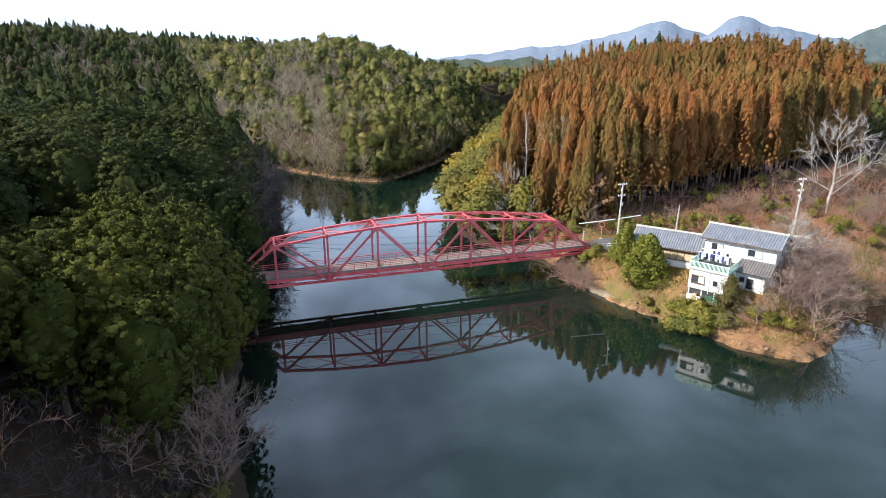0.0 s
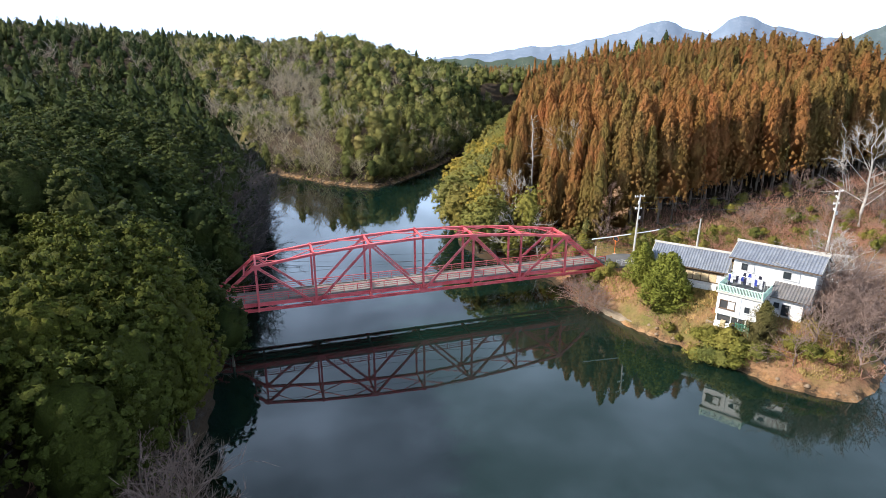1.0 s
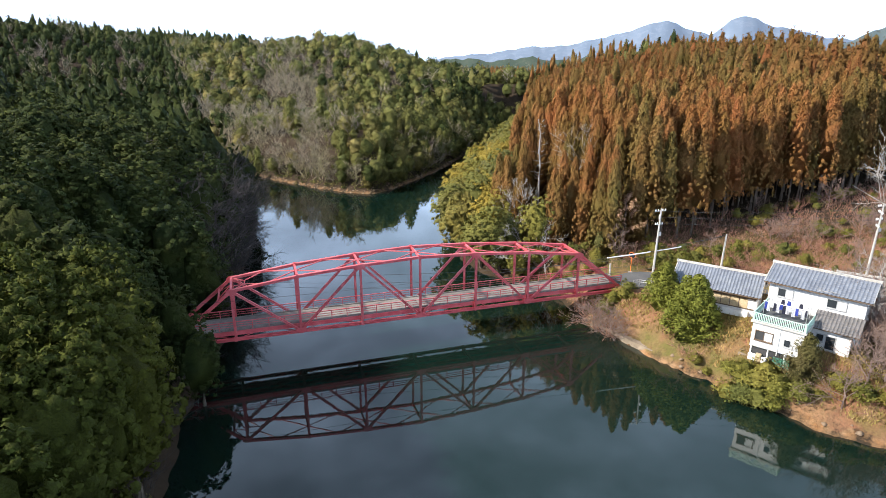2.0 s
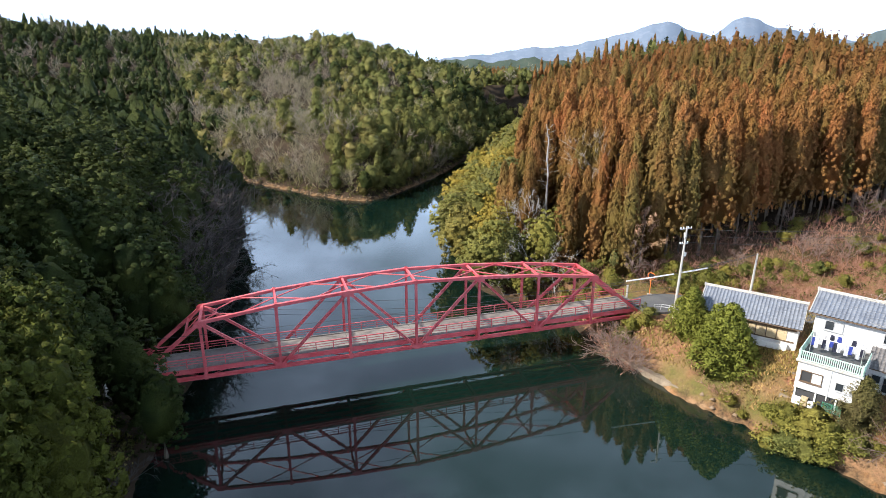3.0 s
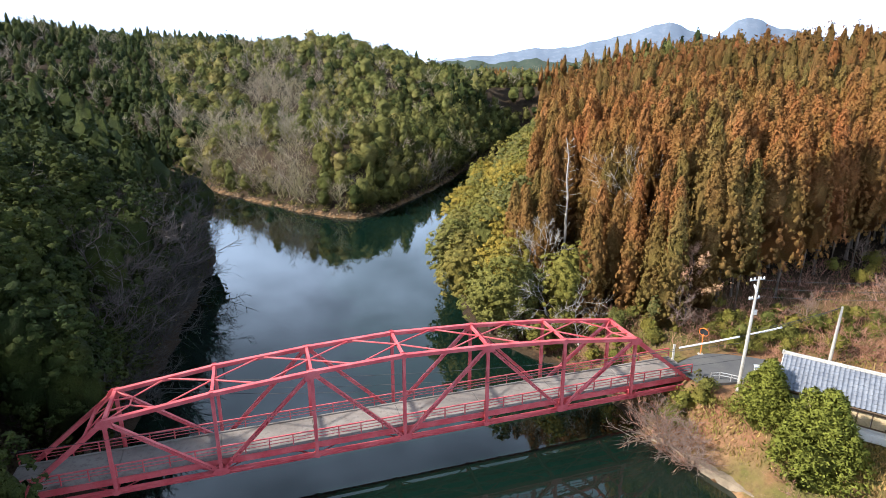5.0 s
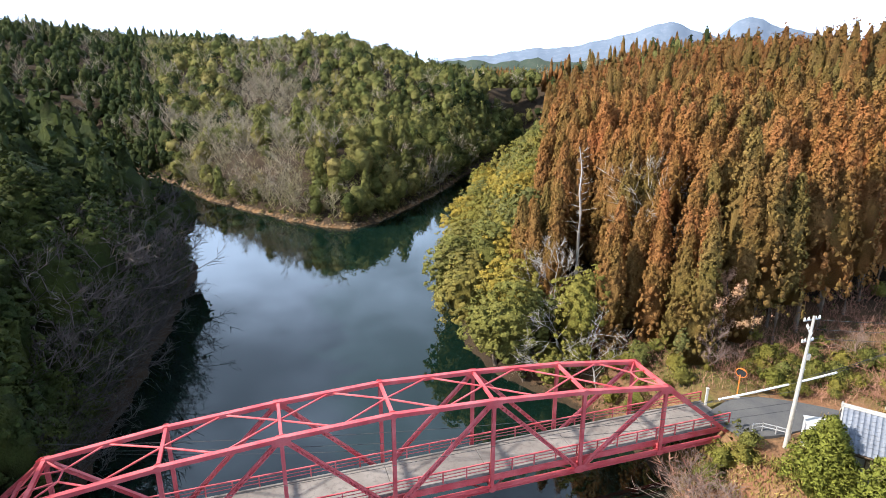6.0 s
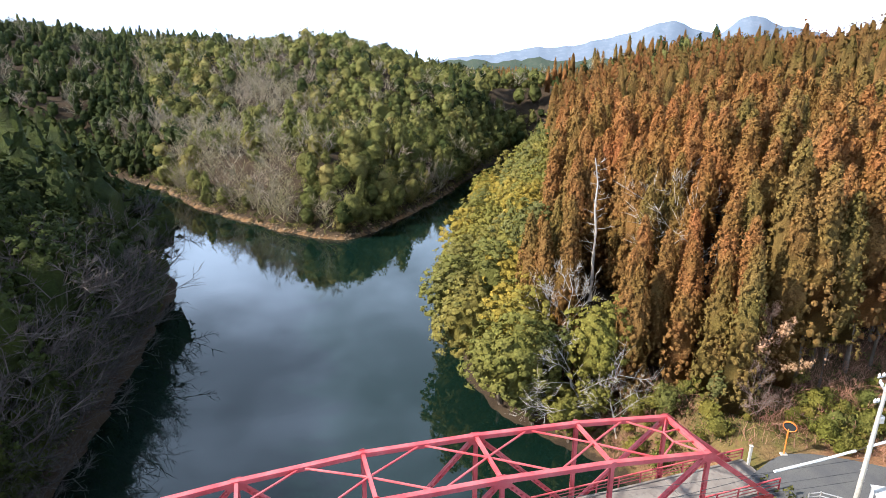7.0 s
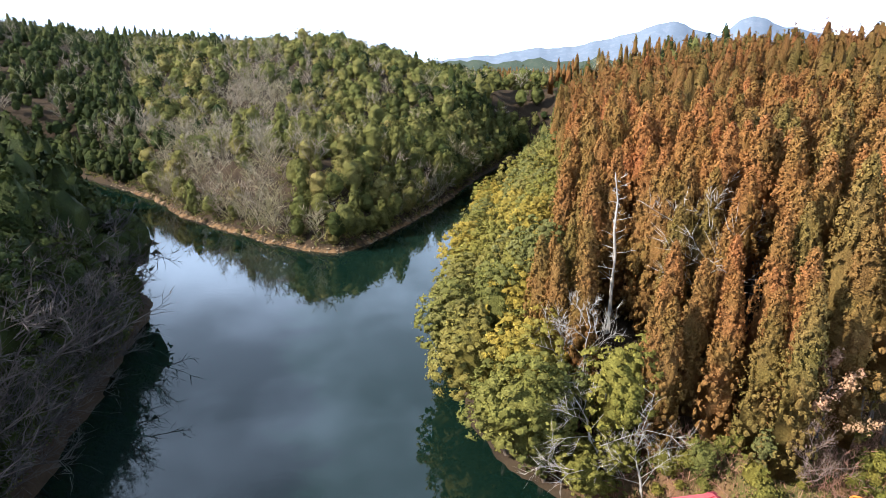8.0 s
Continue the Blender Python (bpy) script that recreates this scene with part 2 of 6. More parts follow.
M_WOODDARK = surface("dark_timber", (0.10, 0.065, 0.04), (0.16, 0.10, 0.06), coarse=2, fine=12)
M_PANEL = surface("tan_wall_panel", (0.47, 0.36, 0.21), (0.55, 0.43, 0.27), coarse=1, fine=6)
M_METAL = surface("galvanised_steel", (0.50, 0.51, 0.52), (0.60, 0.60, 0.60), (0.38, 0.37, 0.36), coarse=1.2, fine=8, rough=0.45, metal=0.6, relief=0.1)
M_WHITE = surface("white_paint", (0.76, 0.76, 0.74), (0.82, 0.82, 0.80), (0.62, 0.60, 0.56), coarse=1.0, fine=6, rough=0.5, relief=0.1)
M_MINT = surface("pale_green_paint", (0.44, 0.64, 0.53), (0.54, 0.70, 0.60), coarse=1.0, fine=7, rough=0.5, relief=0.1)
M_GREEN = surface("green_coated_wire", (0.05, 0.22, 0.13), (0.07, 0.28, 0.17), coarse=2.0, fine=8, rough=0.5, relief=0.1)
M_ORANGE = surface("orange_paint", (0.80, 0.20, 0.03), (0.86, 0.25, 0.05), coarse=2.0, fine=7, rough=0.45, relief=0.1)
# near-black for openings: the shade inside is put into the colour
M_DARK = surface("interior_shade_black", (0.03, 0.03, 0.032), (0.05, 0.05, 0.05), coarse=1.0, fine=4)
M_WIRE = surface("black_cable", (0.04, 0.04, 0.045), (0.06, 0.06, 0.06), coarse=1.0, fine=4)
M_TERRACE = surface("dark_terrace_coating", (0.07, 0.075, 0.075), (0.10, 0.10, 0.10), coarse=1.0, fine=5)
M_BLUE = surface("blue_cloth", (0.05, 0.08, 0.40), (0.08, 0.12, 0.50), coarse=3, fine=9)
M_NAVY = surface("dark_cloth", (0.03, 0.035, 0.07), (0.06, 0.06, 0.09), coarse=3, fine=9)
M_CLOTH = surface("white_cloth", (0.74, 0.74, 0.76), (0.80, 0.80, 0.82), coarse=3, fine=9)
# the haze of distance is put into the next three base colours
M_HAZE = surface("haze_tinted_blue_mountain", (0.125, 0.165, 0.225), (0.155, 0.195, 0.255), (0.195, 0.23, 0.29), coarse=0.004, fine=0.02, rough=1.0, relief=0.0)
M_HAZE_NEAR = surface("haze_tinted_green_mountain", (0.05, 0.075, 0.085), (0.075, 0.10, 0.10), (0.10, 0.125, 0.13), coarse=0.006, fine=0.05, rough=1.0, relief=0.0)

M_HAZE_WOOD = surface("haze_tinted_far_woods", (0.035, 0.055, 0.04), (0.055, 0.075, 0.05), (0.08, 0.08, 0.06), coarse=0.02, fine=0.15, rough=1.0, relief=0.0)


def glass_material():
    m, n, l, p = mat_start("window_glass")
    p.inputs["Base Color"].default_value = (0.03, 0.035, 0.04, 1)
    p.inputs["Roughness"].default_value = 0.05
    bump(n, l, p, noise_fac(n, l, 1.5, 2.0, 0.5, 0.2, 0.8), 0.05, 0.01)
    return m


M_GLASS = glass_material()


# ---- building helpers ----
def mesh_from(name, verts, faces):
    me = bpy.data.meshes.new(name)
    me.from_pydata([tuple(v) for v in verts], [], [tuple(f) for f in faces])
    me.update()
    return me


def weld(tri):
    """Triangles (n, 3, 3) as shared vertices and faces."""
    flat = np.round(np.asarray(tri).reshape(-1, 3), 5)
    v, back = np.unique(flat, axis=0, return_inverse=True)
    return v, back.reshape(-1, 3)


def face_mesh(name, v, f, material):
    me = bpy.data.meshes.new(name)
    k = len(f)
    me.vertices.add(len(v))
    me.vertices.foreach_set("co", np.ascontiguousarray(v, dtype=np.float32).ravel())
    me.loops.add(3 * k)
    me.loops.foreach_set("vertex_index", np.ascontiguousarray(f, dtype=np.int32).ravel())
    me.polygons.add(k)
    me.polygons.foreach_set("loop_start", np.arange(0, 3 * k, 3, dtype=np.int32))
    me.polygons.foreach_set("use_smooth", np.ones(k, bool))
    me.update(calc_edges=True)
    me.materials.append(material)
    return me


def tri_mesh(name, tri, material):
    """A mesh from triangles (n, 3, 3), joined where they meet."""
    return face_mesh(name, *weld(tri), material)


def put(name, me, material=None, parent=None, label="", m=None):
    """A mesh as one object under parent."""
    if material is not None and len(me.materials) == 0:
        me.materials.append(material)
    ob = new(name, me)
    if m is not None:
        ob.matrix_basis = m
    if parent is not None:
        ob.parent = parent
    if label:
        tagged(ob, label)
    return ob


def part(name, bm, material, parent=None, label="", m=None):
    me = bpy.data.meshes.new(name)
    bm.to_mesh(me)
    bm.free()
    return put(name, me, material, parent, label, m)


def thing(name, label, category, m=None, group="", kind=""):
    ob = new(name)
    ob.empty_display_size = 0.3
    if m is not None:
        ob.matrix_basis = m
    return tagged(ob, label, category, group, kind)


def add_box(bm, size, m=None, bevel=0.0):
    r = bmesh.ops.create_cube(bm, size=1.0)
    vs = r["verts"]
    bmesh.ops.scale(bm, vec=size, verts=vs)
    if bevel > 0:
        es = list({e for v in vs for e in v.link_edges})
        vs = list({v for f in bmesh.ops.bevel(bm, geom=es, offset=bevel, segments=1, affect="EDGES")["faces"] for v in f.verts} | {v for v in vs if v.is_valid})
    if m is not None:
        bmesh.ops.transform(bm, matrix=m, verts=vs)
    return vs


def box(size, at=(0, 0, 0), bevel=0.0, turn=0.0):
    bm = bmesh.new()
    add_box(bm, size, pose(*at, 0, 0, turn), bevel)
    return bm


def along(a, b, up=(0, 0, 1)):
    """A frame whose x runs from a to b, with its origin midway; and the length."""
    a, b = Vector(a), Vector(b)
    x = (b - a).normalized()
    y = Vector(up).cross(x)
    y = y.normalized() if y.length > 1e-4 else Vector((0, 1, 0))
    z = x.cross(y)
    m = Matrix((x, y, z)).transposed().to_4x4()
    m.translation = (a + b) / 2
    return m, (b - a).length


def beam(a, b, wide, high, bevel=0.012, up=(0, 0, 1)):
    """A plain bar from a to b."""
    bm = bmesh.new()
    m, s = along(a, b, up)
    add_box(bm, (s, wide, high), m, bevel)
    return bm


def h_beam(a, b, wide, high, t=0.03, up=(0, 0, 1)):
    """An H section from a to b: two flanges and a web, with batten plates."""
    bm = bmesh.new()
    m, s = along(a, b, up)
    for sgn in (-1, 1):
        add_box(bm, (s, wide, t), m @ pose(0, 0, sgn * (high - t) / 2), 0.0)
    add_box(bm, (s, t, high - 2 * t), m, 0.0)
    return bm


def laced_beam(a, b, wide, high, t=0.03, gap=0.42, up=(0, 0, 1)):
    """Two flanges tied by batten plates with open holes between them."""
    bm = bmesh.new()
    m, s = along(a, b, up)
    for sgn in (-1, 1):
        add_box(bm, (s, wide, high * 0.3), m @ pose(0, 0, sgn * high * 0.35), 0.0)
    k = max(2, int(s / gap))
    for i in range(k):
        add_box(bm, (gap * 0.58, wide * 0.8, high * 0.4), m @ pose(-s / 2 + (i + 0.5) * s / k, 0, 0), 0.0)
    return bm


def add_tube(bm, pts, radii, sides=6):
    """A tapered round bar through pts."""
    rings = []
    for i, p in enumerate(pts):
        p = Vector(p)
        d = Vector(pts[min(i + 1, len(pts) - 1)]) - Vector(pts[max(i - 1, 0)])
        q = d.to_track_quat("Z", "Y")
        rings.append([bm.verts.new(p + q @ Vector((radii[i] * math.cos(2 * math.pi * k / sides), radii[i] * math.sin(2 * math.pi * k / sides), 0))) for k in range(sides)])
    for r0, r1 in zip(rings, rings[1:]):
        for k in range(sides):
            bm.faces.new((r0[k], r0[(k + 1) % sides], r1[(k + 1) % sides], r1[k]))
    bm.faces.new(rings[0][::-1])
    bm.faces.new(rings[-1])


def tube(pts, radii, sides=8):
    bm = bmesh.new()
    add_tube(bm, pts, radii, sides)
    return bm


# ---- lake and ground ----
WEST_SHORE = [(-8, -90), (-10, -30), (-13, 15), (-17, 41), (-22, 52), (-26, 67), (-28, 80), (-30, 92), (-33, 105), (-36, 120), (-39, 136), (-42, 146), (-45, 152), (-54, 162), (-66, 176), (-82, 198), (-105, 225), (-132, 250)]
HEADLAND = [(-130, 262), (-112, 250), (-95, 236), (-77, 221), (-59, 200), (-46, 190), (-35, 181), (-26, 176), (-19, 174), (-15, 179), (-10, 190), (-3, 206), (3, 225), (12, 254), (22, 280), (34, 300)]
EAST_SHORE = [(40, 296), (30, 270), (22, 250), (15, 221), (11, 193), (7, 165), (4, 145), (3, 130), (4, 120), (6, 114), (10, 110), (14, 106), (18, 100), (20, 94), (22, 89), (26, 83), (32, 74), (37, 68), (41, 65)]
EAST_POINT = [(44, 64), (47, 66), (51, 70), (56, 76), (63, 81), (72, 84), (90, 84), (125, 78), (190, 50), (190, -90)]
LAKE = np.array(WEST_SHORE + HEADLAND + EAST_SHORE + EAST_POINT, float)


def shore_distance(x, y):
    """Metres inland from the lake's edge; minus on the lake."""
    x, y = np.asarray(x, float), np.asarray(y, float)
    d = np.full(x.shape, 1e9)
    inside = np.zeros(x.shape, bool)
    for (ax, ay), (bx, by) in zip(LAKE, np.roll(LAKE, -1, 0)):
        ux, uy = bx - ax, by - ay
        k = np.clip(((x - ax) * ux + (y - ay) * uy) / (ux * ux + uy * uy), 0, 1)
        d = np.minimum(d, np.hypot(x - ax - k * ux, y - ay - k * uy))
        if ay != by:
            inside ^= ((ay > y) != (by > y)) & (x < ux * (y - ay) / uy + ax)
    return np.where(inside, -d, d)


def wobble(x, y, s, seed=0.0):
    """A smooth cheap noise of about -1..1 with waves of s metres."""
    a = np.sin(x / s * 1.7 + 1.3 * np.sin(y / s * 1.1 + seed) + seed) * np.cos(y / s * 1.5 + 1.1 * np.sin(x / s * 0.9 + 2 * seed))
    b = np.sin(x / s * 3.9 + y / s * 2.3 + 3 * seed) * np.cos(y / s * 4.3 - x / s * 1.9 + seed)
    return 0.7 * a + 0.35 * b


def hill(x, y, cx, cy, high, sx, sy):
    return high * np.exp(-((x - cx) / sx) ** 2 / 2 - ((y - cy) / sy) ** 2 / 2)


# centre x, y, height, breadth along x and y
HILLS = [
    (-137, 115, 13.8, 81, 73),
    (-61, 413, 27.3, 54, 100),
    (-264, 391, 38.9, 100, 103),
    (88, 191, 15.7, 38, 55),
    (106, 312, 25.9, 63, 38),
    (-270, 692, 45.0, 160, 147),
    (70, 640, -3.0, 264, 158),
    (306, 516, 17.6, 112, 164),
    (214, 84, 11.1, 38, 50),
    # an unseen hill, added to keep the sun off the west bank
    (-112, 8, 21.1, 48, 38),
    (-62, 232, -7.0, 69, 38),
    (-34, 204, 8.5, 26, 22),
]


def ground_height(x, y):
    x, y = np.asarray(x, float), np.asarray(y, float)
    d = shore_distance(x, y) + 0.7 * wobble(x, y, 6, 0.5) + 0.35 * wobble(x, y, 1.9, 0.2)
    g = 4.0 + sum(hill(x, y, *h) for h in HILLS)
    g = g + np.where(x > 0, 1.6, 0.0) * np.clip((d - 3) / 6, 0, 1)
    g = g + 1.0 * wobble(x, y, 26, 1.0) + 0.25 * wobble(x, y, 5, 2.0)
    steep = 0.62 + 0.75 * np.exp(-((x - 30) / 9) ** 4 - ((y - 82) / 13) ** 4)
    cap = 0.35 + steep * np.maximum(d, 0) + 0.012 * np.maximum(d, 0) ** 2
    land = -np.log(np.exp(-np.minimum(cap, 60) / 1.5) + np.exp(-np.minimum(g, 90) / 1.5)) * 1.5
    # the flat yard of the houses and the lane, and the slope behind them
    yard = 4.7 + 0.10 * np.maximum(0, x - 34) + 0.45 * np.maximum(0, y - (99.5 + 0.2 * (x - 24))) + 0.12 * wobble(x, y, 4, 3.0)
    land = np.where((x > 16) & (y < 130) & (d > 0), np.minimum(land, np.where(x < 80, yard, yard + (x - 80) * 0.4)), land)
    return np.where(d > 0, np.maximum(land, 0.12 + 0.25 * np.minimum(d, 1)), np.maximum(-5, 0.12 + 0.5 * d))


def ground_at(x, y):
    return float(ground_height(np.array([x]), np.array([y]))[0])


def graded(lo, fine_lo, fine_hi, hi, step):
    mid = list(np.arange(fine_lo, fine_hi, step))
    out, s, v = [], step, fine_hi
    while v < hi:
        out.append(v)
        s *= 1.16
        v += s
    low, s, v = [], step, fine_lo
    while True:
        s *= 1.16
        v -= s
        if v < lo:
            break
        low.append(v)
    return np.array(low[::-1] + mid + out + [hi])


def make_ground():
    xs, ys = graded(-4200, -110, 90, 4200, 1.15), graded(-3000, 30, 250, 4800, 1.15)
    gx, gy = np.meshgrid(xs, ys)
    z = ground_height(gx.ravel(), gy.ravel())
    co = np.column_stack((gx.ravel(), gy.ravel(), z))
    nx, ny = len(xs), len(ys)
    i = np.arange(nx * ny).reshape(ny, nx)
    quads = np.stack((i[:-1, :-1], i[:-1, 1:], i[1:, 1:], i[1:, :-1]), -1).reshape(-1, 4)
    me = bpy.data.meshes.new("ground")
    me.vertices.add(len(co))
    me.vertices.foreach_set("co", co.astype(np.float32).ravel())
    me.loops.add(quads.size)
    me.loops.foreach_set("vertex_index", quads.astype(np.int32).ravel())
    me.polygons.add(len(quads))
    me.polygons.foreach_set("loop_start", np.arange(0, quads.size, 4, dtype=np.int32))
    me.polygons.foreach_set("use_smooth", np.ones(len(quads), bool))
    me.update(calc_edges=True)
    # open grassy slope on the point, leaf litter darkened for shade under the woods
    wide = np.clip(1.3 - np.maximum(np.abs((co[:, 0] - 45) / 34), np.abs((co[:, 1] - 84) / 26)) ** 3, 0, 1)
    bank = np.clip(1.6 - np.maximum(np.abs((co[:, 0] - 42) / 22), np.abs((co[:, 1] - 76) / 15)) ** 4, 0, 1)
    bank = np.maximum(bank, np.clip(1.6 - np.maximum(np.abs((co[:, 0] + 45) / 48), np.abs((co[:, 1] - 200) / 28)) ** 4, 0, 1) * 0.62 * (co[:, 1] > 170) * (co[:, 1] > 150 - 0.9 * (co[:, 0] + 20)))
    me.attributes.new("bare_bank", "FLOAT", "POINT").data.foreach_set("value", bank.astype(np.float32))
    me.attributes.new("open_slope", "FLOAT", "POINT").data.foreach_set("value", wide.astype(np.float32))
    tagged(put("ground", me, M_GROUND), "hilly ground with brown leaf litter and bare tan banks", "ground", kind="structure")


make_ground()
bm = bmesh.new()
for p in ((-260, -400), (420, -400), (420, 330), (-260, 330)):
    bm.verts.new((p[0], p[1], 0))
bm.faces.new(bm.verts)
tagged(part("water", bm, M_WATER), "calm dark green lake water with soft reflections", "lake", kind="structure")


def ridge(name, label, far, crest, base, material, lo, hi, n=160):
    """A distant range: a sloping sheet whose crest follows crest(u), u = x / distance."""
    vs, fs = [], []
    for i in range(n + 1):
        u = lo + (hi - lo) * i / n
        c = crest(u) * far
        for k in range(7):
            s = k / 6
            jag = 0.006 * far * math.sin(u * 70 + 2.0 * k) * s * (1 - s)
            vs.append(((u * far + jag) * (1 + 0.10 * s), far * (1 + 0.10 * s), base + (35 + 1.1 * c - base) * s ** 0.8))
    for i in range(n):
        for k in range(6):
            a = i * 7 + k
            fs.append((a, a + 7, a + 8, a + 1))
    me = mesh_from(name, vs, fs)
    me.polygons.foreach_set("use_smooth", [True] * len(fs))
    tagged(put(name, me, material), label, "mountain", kind="structure")


def bell(u, c, w):
    return math.exp(-((u - c) / w) ** 2)


def rough_line(u):
    return 0.0012 * math.sin(u * 61) + 0.0008 * math.sin(u * 143 + 1) + 0.0005 * math.sin(u * 310 + 2)


ridge("backdrop_blue_range", "distant mountain range with blue haze painted into its colour", 4000, lambda u: 0.046 * bell(u, 0.335, 0.105) + 0.005 * bell(u, 0.345, 0.025) + 0.018 * bell(u, 0.15, 0.12) + 0.03 * bell(u, 0.6, 0.2) - 0.004 + rough_line(u), -60, M_HAZE, -0.03, 1.0)
ridge("backdrop_peak", "distant rounded mountain peak with haze painted into its colour", 3300, lambda u: 0.021 * bell(u, 0.463, 0.036) + 0.052 * bell(u, 0.50, 0.15) + 0.03 * bell(u, 0.75, 0.12) - 0.008 + rough_line(u), -60, M_HAZE, 0.30, 1.0)
ridge("backdrop_green_mountain", "green wooded mountain with haze painted into its colour", 2000, lambda u: 0.066 * bell(u, 0.74, 0.12) - 0.006 + rough_line(u), -60, M_HAZE_NEAR, 0.45, 1.1)
ridge("backdrop_wooded_ridge", "far low wooded ridge with haze painted into its colour", 1150, lambda u: -0.0045 + 0.0025 * math.sin(u * 9) + 2.2 * rough_line(u), -60, M_HAZE_WOOD, -1.2, 1.2, 260)


# ---- the red truss bridge ----
BRIDGE = pose(-2.70, 86.09, 3.861, 0, 0, 17.93)
PANEL, SPREAD = 7.361, 4.414
RISE = [0.0, 5.94, 6.88, 7.44, 7.74, 7.44, 6.88, 5.94, 0.0]
DECK = 1.0


def node(i, side, top):
    return Vector(((i - 4) * PANEL, side * SPREAD, RISE[round(i)] if top else 0.0))


def chord_at(i, side):
    """A place on the top chord at any i between 1 and 7."""
    k = min(int(i), 6)
    return node(k, side, True).lerp(node(k + 1, side, True), i - k)


def build_bridge():
    br = thing("truss_bridge", "old red-painted steel truss road bridge over the lake", "bridge", BRIDGE)
    for side in (0, 1):
        for i in range(8):
            part("bottom_chord", h_beam(node(i, side, 0), node(i + 1, side, 0), 0.34, 0.34), M_RED, br)
        for i in range(1, 7):
            part("top_chord", beam(node(i, side, 1), node(i + 1, side, 1), 0.36, 0.32), M_RED, br)
        for a, b in ((0, 1), (8, 7)):
            part("end_post", beam(node(a, side, 0), node(b, side, 1), 0.36, 0.34), M_RED, br)
        for i in range(1, 8):
            part("vertical_post", laced_beam(node(i, side, 0), node(i, side, 1), 0.26, 0.24, up=(0, 1, 0)), M_RED, br)
        for lo, hi in ((2, 1), (2, 3), (4, 3), (4, 5), (6, 5), (6, 7)):
            part("diagonal", laced_beam(node(lo, side, 0), node(hi, side, 1), 0.26, 0.28), M_RED, br)
        for i in range(1, 8):
            # gusset plates at both chords, wider where diagonals meet
            for top in (0, 1):
                big = (i % 2 == 1) == bool(top)
                w, h = (1.25, 0.72) if big else (0.62, 0.5)
                bm = bmesh.new()
                for s in (-1, 1):
                    r = bmesh.ops.create_circle(bm, cap_ends=True, segments=8, radius=0.5)
                    bmesh.ops.transform(bm, matrix=pose(0, s * 0.19, 0, 90, 0, 0) @ Matrix.Diagonal((w, h, 1, 1)) @ pose(0, 0, 0, 0, 0, 22.5), verts=r["verts"])
                fs = bmesh.ops.solidify(bm, geom=bm.faces[:], thickness=0.02)
                slope = 0.0 if not top or i == 4 else math.degrees(math.atan2(RISE[min(i + 1, 7)] - RISE[max(i - 1, 1)], PANEL * (2 if 1 < i < 7 else 1)))
                drop = Vector((0, 0, -0.14 if top else 0.14)) if big else Vector((0, 0, 0))
                part("gusset_plate", bm, M_RED, br, m=Matrix.Translation(node(i, side, top) + drop) @ pose(0, 0, 0, 0, -slope, 0))
        # railing inside the truss
        y = 0.42 if side == 0 else SPREAD - 0.42
        rail = put("railing", mesh_from("railing", [], []), None, br)
        x0, x1 = -3.98 * PANEL, 3.98 * PANEL
        for z, r in ((0.98, 0.05), (0.68, 0.028), (0.40, 0.028)):
            part("rail", beam((x0, y, DECK + z), (x1, y, DECK + z), 2 * r, 2 * r), M_RED, rail)
        post = None
        for k in range(33):
            x = x0 + (x1 - x0) * k / 32
            if post is None:
                post = part("rail_post", box((0.09, 0.09, 1.0), (0, 0, 0.5), 0.008), M_RED, rail, m=pose(x, y, DECK))
            else:
                put("rail_post", post.data, None, rail, m=pose(x, y, DECK))
        part("kerb", box((8 * PANEL - 0.3, 0.18, 0.26), (0, 0, 0), 0.02), M_DECK, br, m=pose(0, 0.56 if side == 0 else SPREAD - 0.56, DECK))
        part("fascia_beam", h_beam((-4 * PANEL, 0.46 if side == 0 else SPREAD - 0.46, 0.58), (4 * PANEL, 0.46 if side == 0 else SPREAD - 0.46, 0.58), 0.18, 0.5), M_RED, br)
    # cross struts and the crossed bracing of the top
    for i in range(2, 7):
        part("top_strut", h_beam(node(i, 0, 1), node(i, 1, 1), 0.22, 0.22), M_RED, br)
        for s in (-1, 1):
            a, b = chord_at(i - 0.5 * s, 0), chord_at(i + 0.5 * s, 1)
            c = (node(i, 0, 1) + node(i, 1, 1)) / 2 + Vector((0, 0, 0.02 * s))
            for q in (a, b):
                part("top_brace", beam(q, c, 0.12, 0.10), M_RED, br)
    # portal frames at both ends
    for hip, foot in ((1, 0), (7, 8)):
        away = 1 if hip == 1 else -1
        part("portal_strut", h_beam(node(hip, 0, 1), node(hip, 1, 1), 0.25, 0.3), M_RED, br)
        low = [node(hip, s, 1).lerp(node(foot, s, 0), 0.2) for s in (0, 1)]
        part("portal_strut", h_beam(low[0], low[1], 0.2, 0.2), M_RED, br)
        tops = [node(hip, s, 1) for s in (0, 1)]
        for k in range(4):
            f0, f1 = k / 4, (k + 1) / 4
            a = tops[0].lerp(tops[1], f0) if k % 2 == 0 else low[0].lerp(low[1], f0)
            b = low[0].lerp(low[1], f1) if k % 2 == 0 else tops[0].lerp(tops[1], f1)
            part("portal_lacing", beam(a, b, 0.09, 0.09), M_RED, br)
        for s in (0, 1):
            knee = node(hip, s, 1).lerp(node(foot, s, 0), 0.34)
            part("knee_brace", beam(knee, low[0].lerp(low[1], 0.2 if s == 0 else 0.8), 0.12, 0.12), M_RED, br)
            # the bent bracing in the first bay
            mid = chord_at(hip + 0.5 * away, s)
            elbow = (node(hip, 0, 1) + node(hip, 1, 1)) / 2 + Vector((away * PANEL * 0.2, 0.55 if s else -0.55, 0.12))
            part("top_brace", beam(mid, elbow, 0.11, 0.10), M_RED, br)
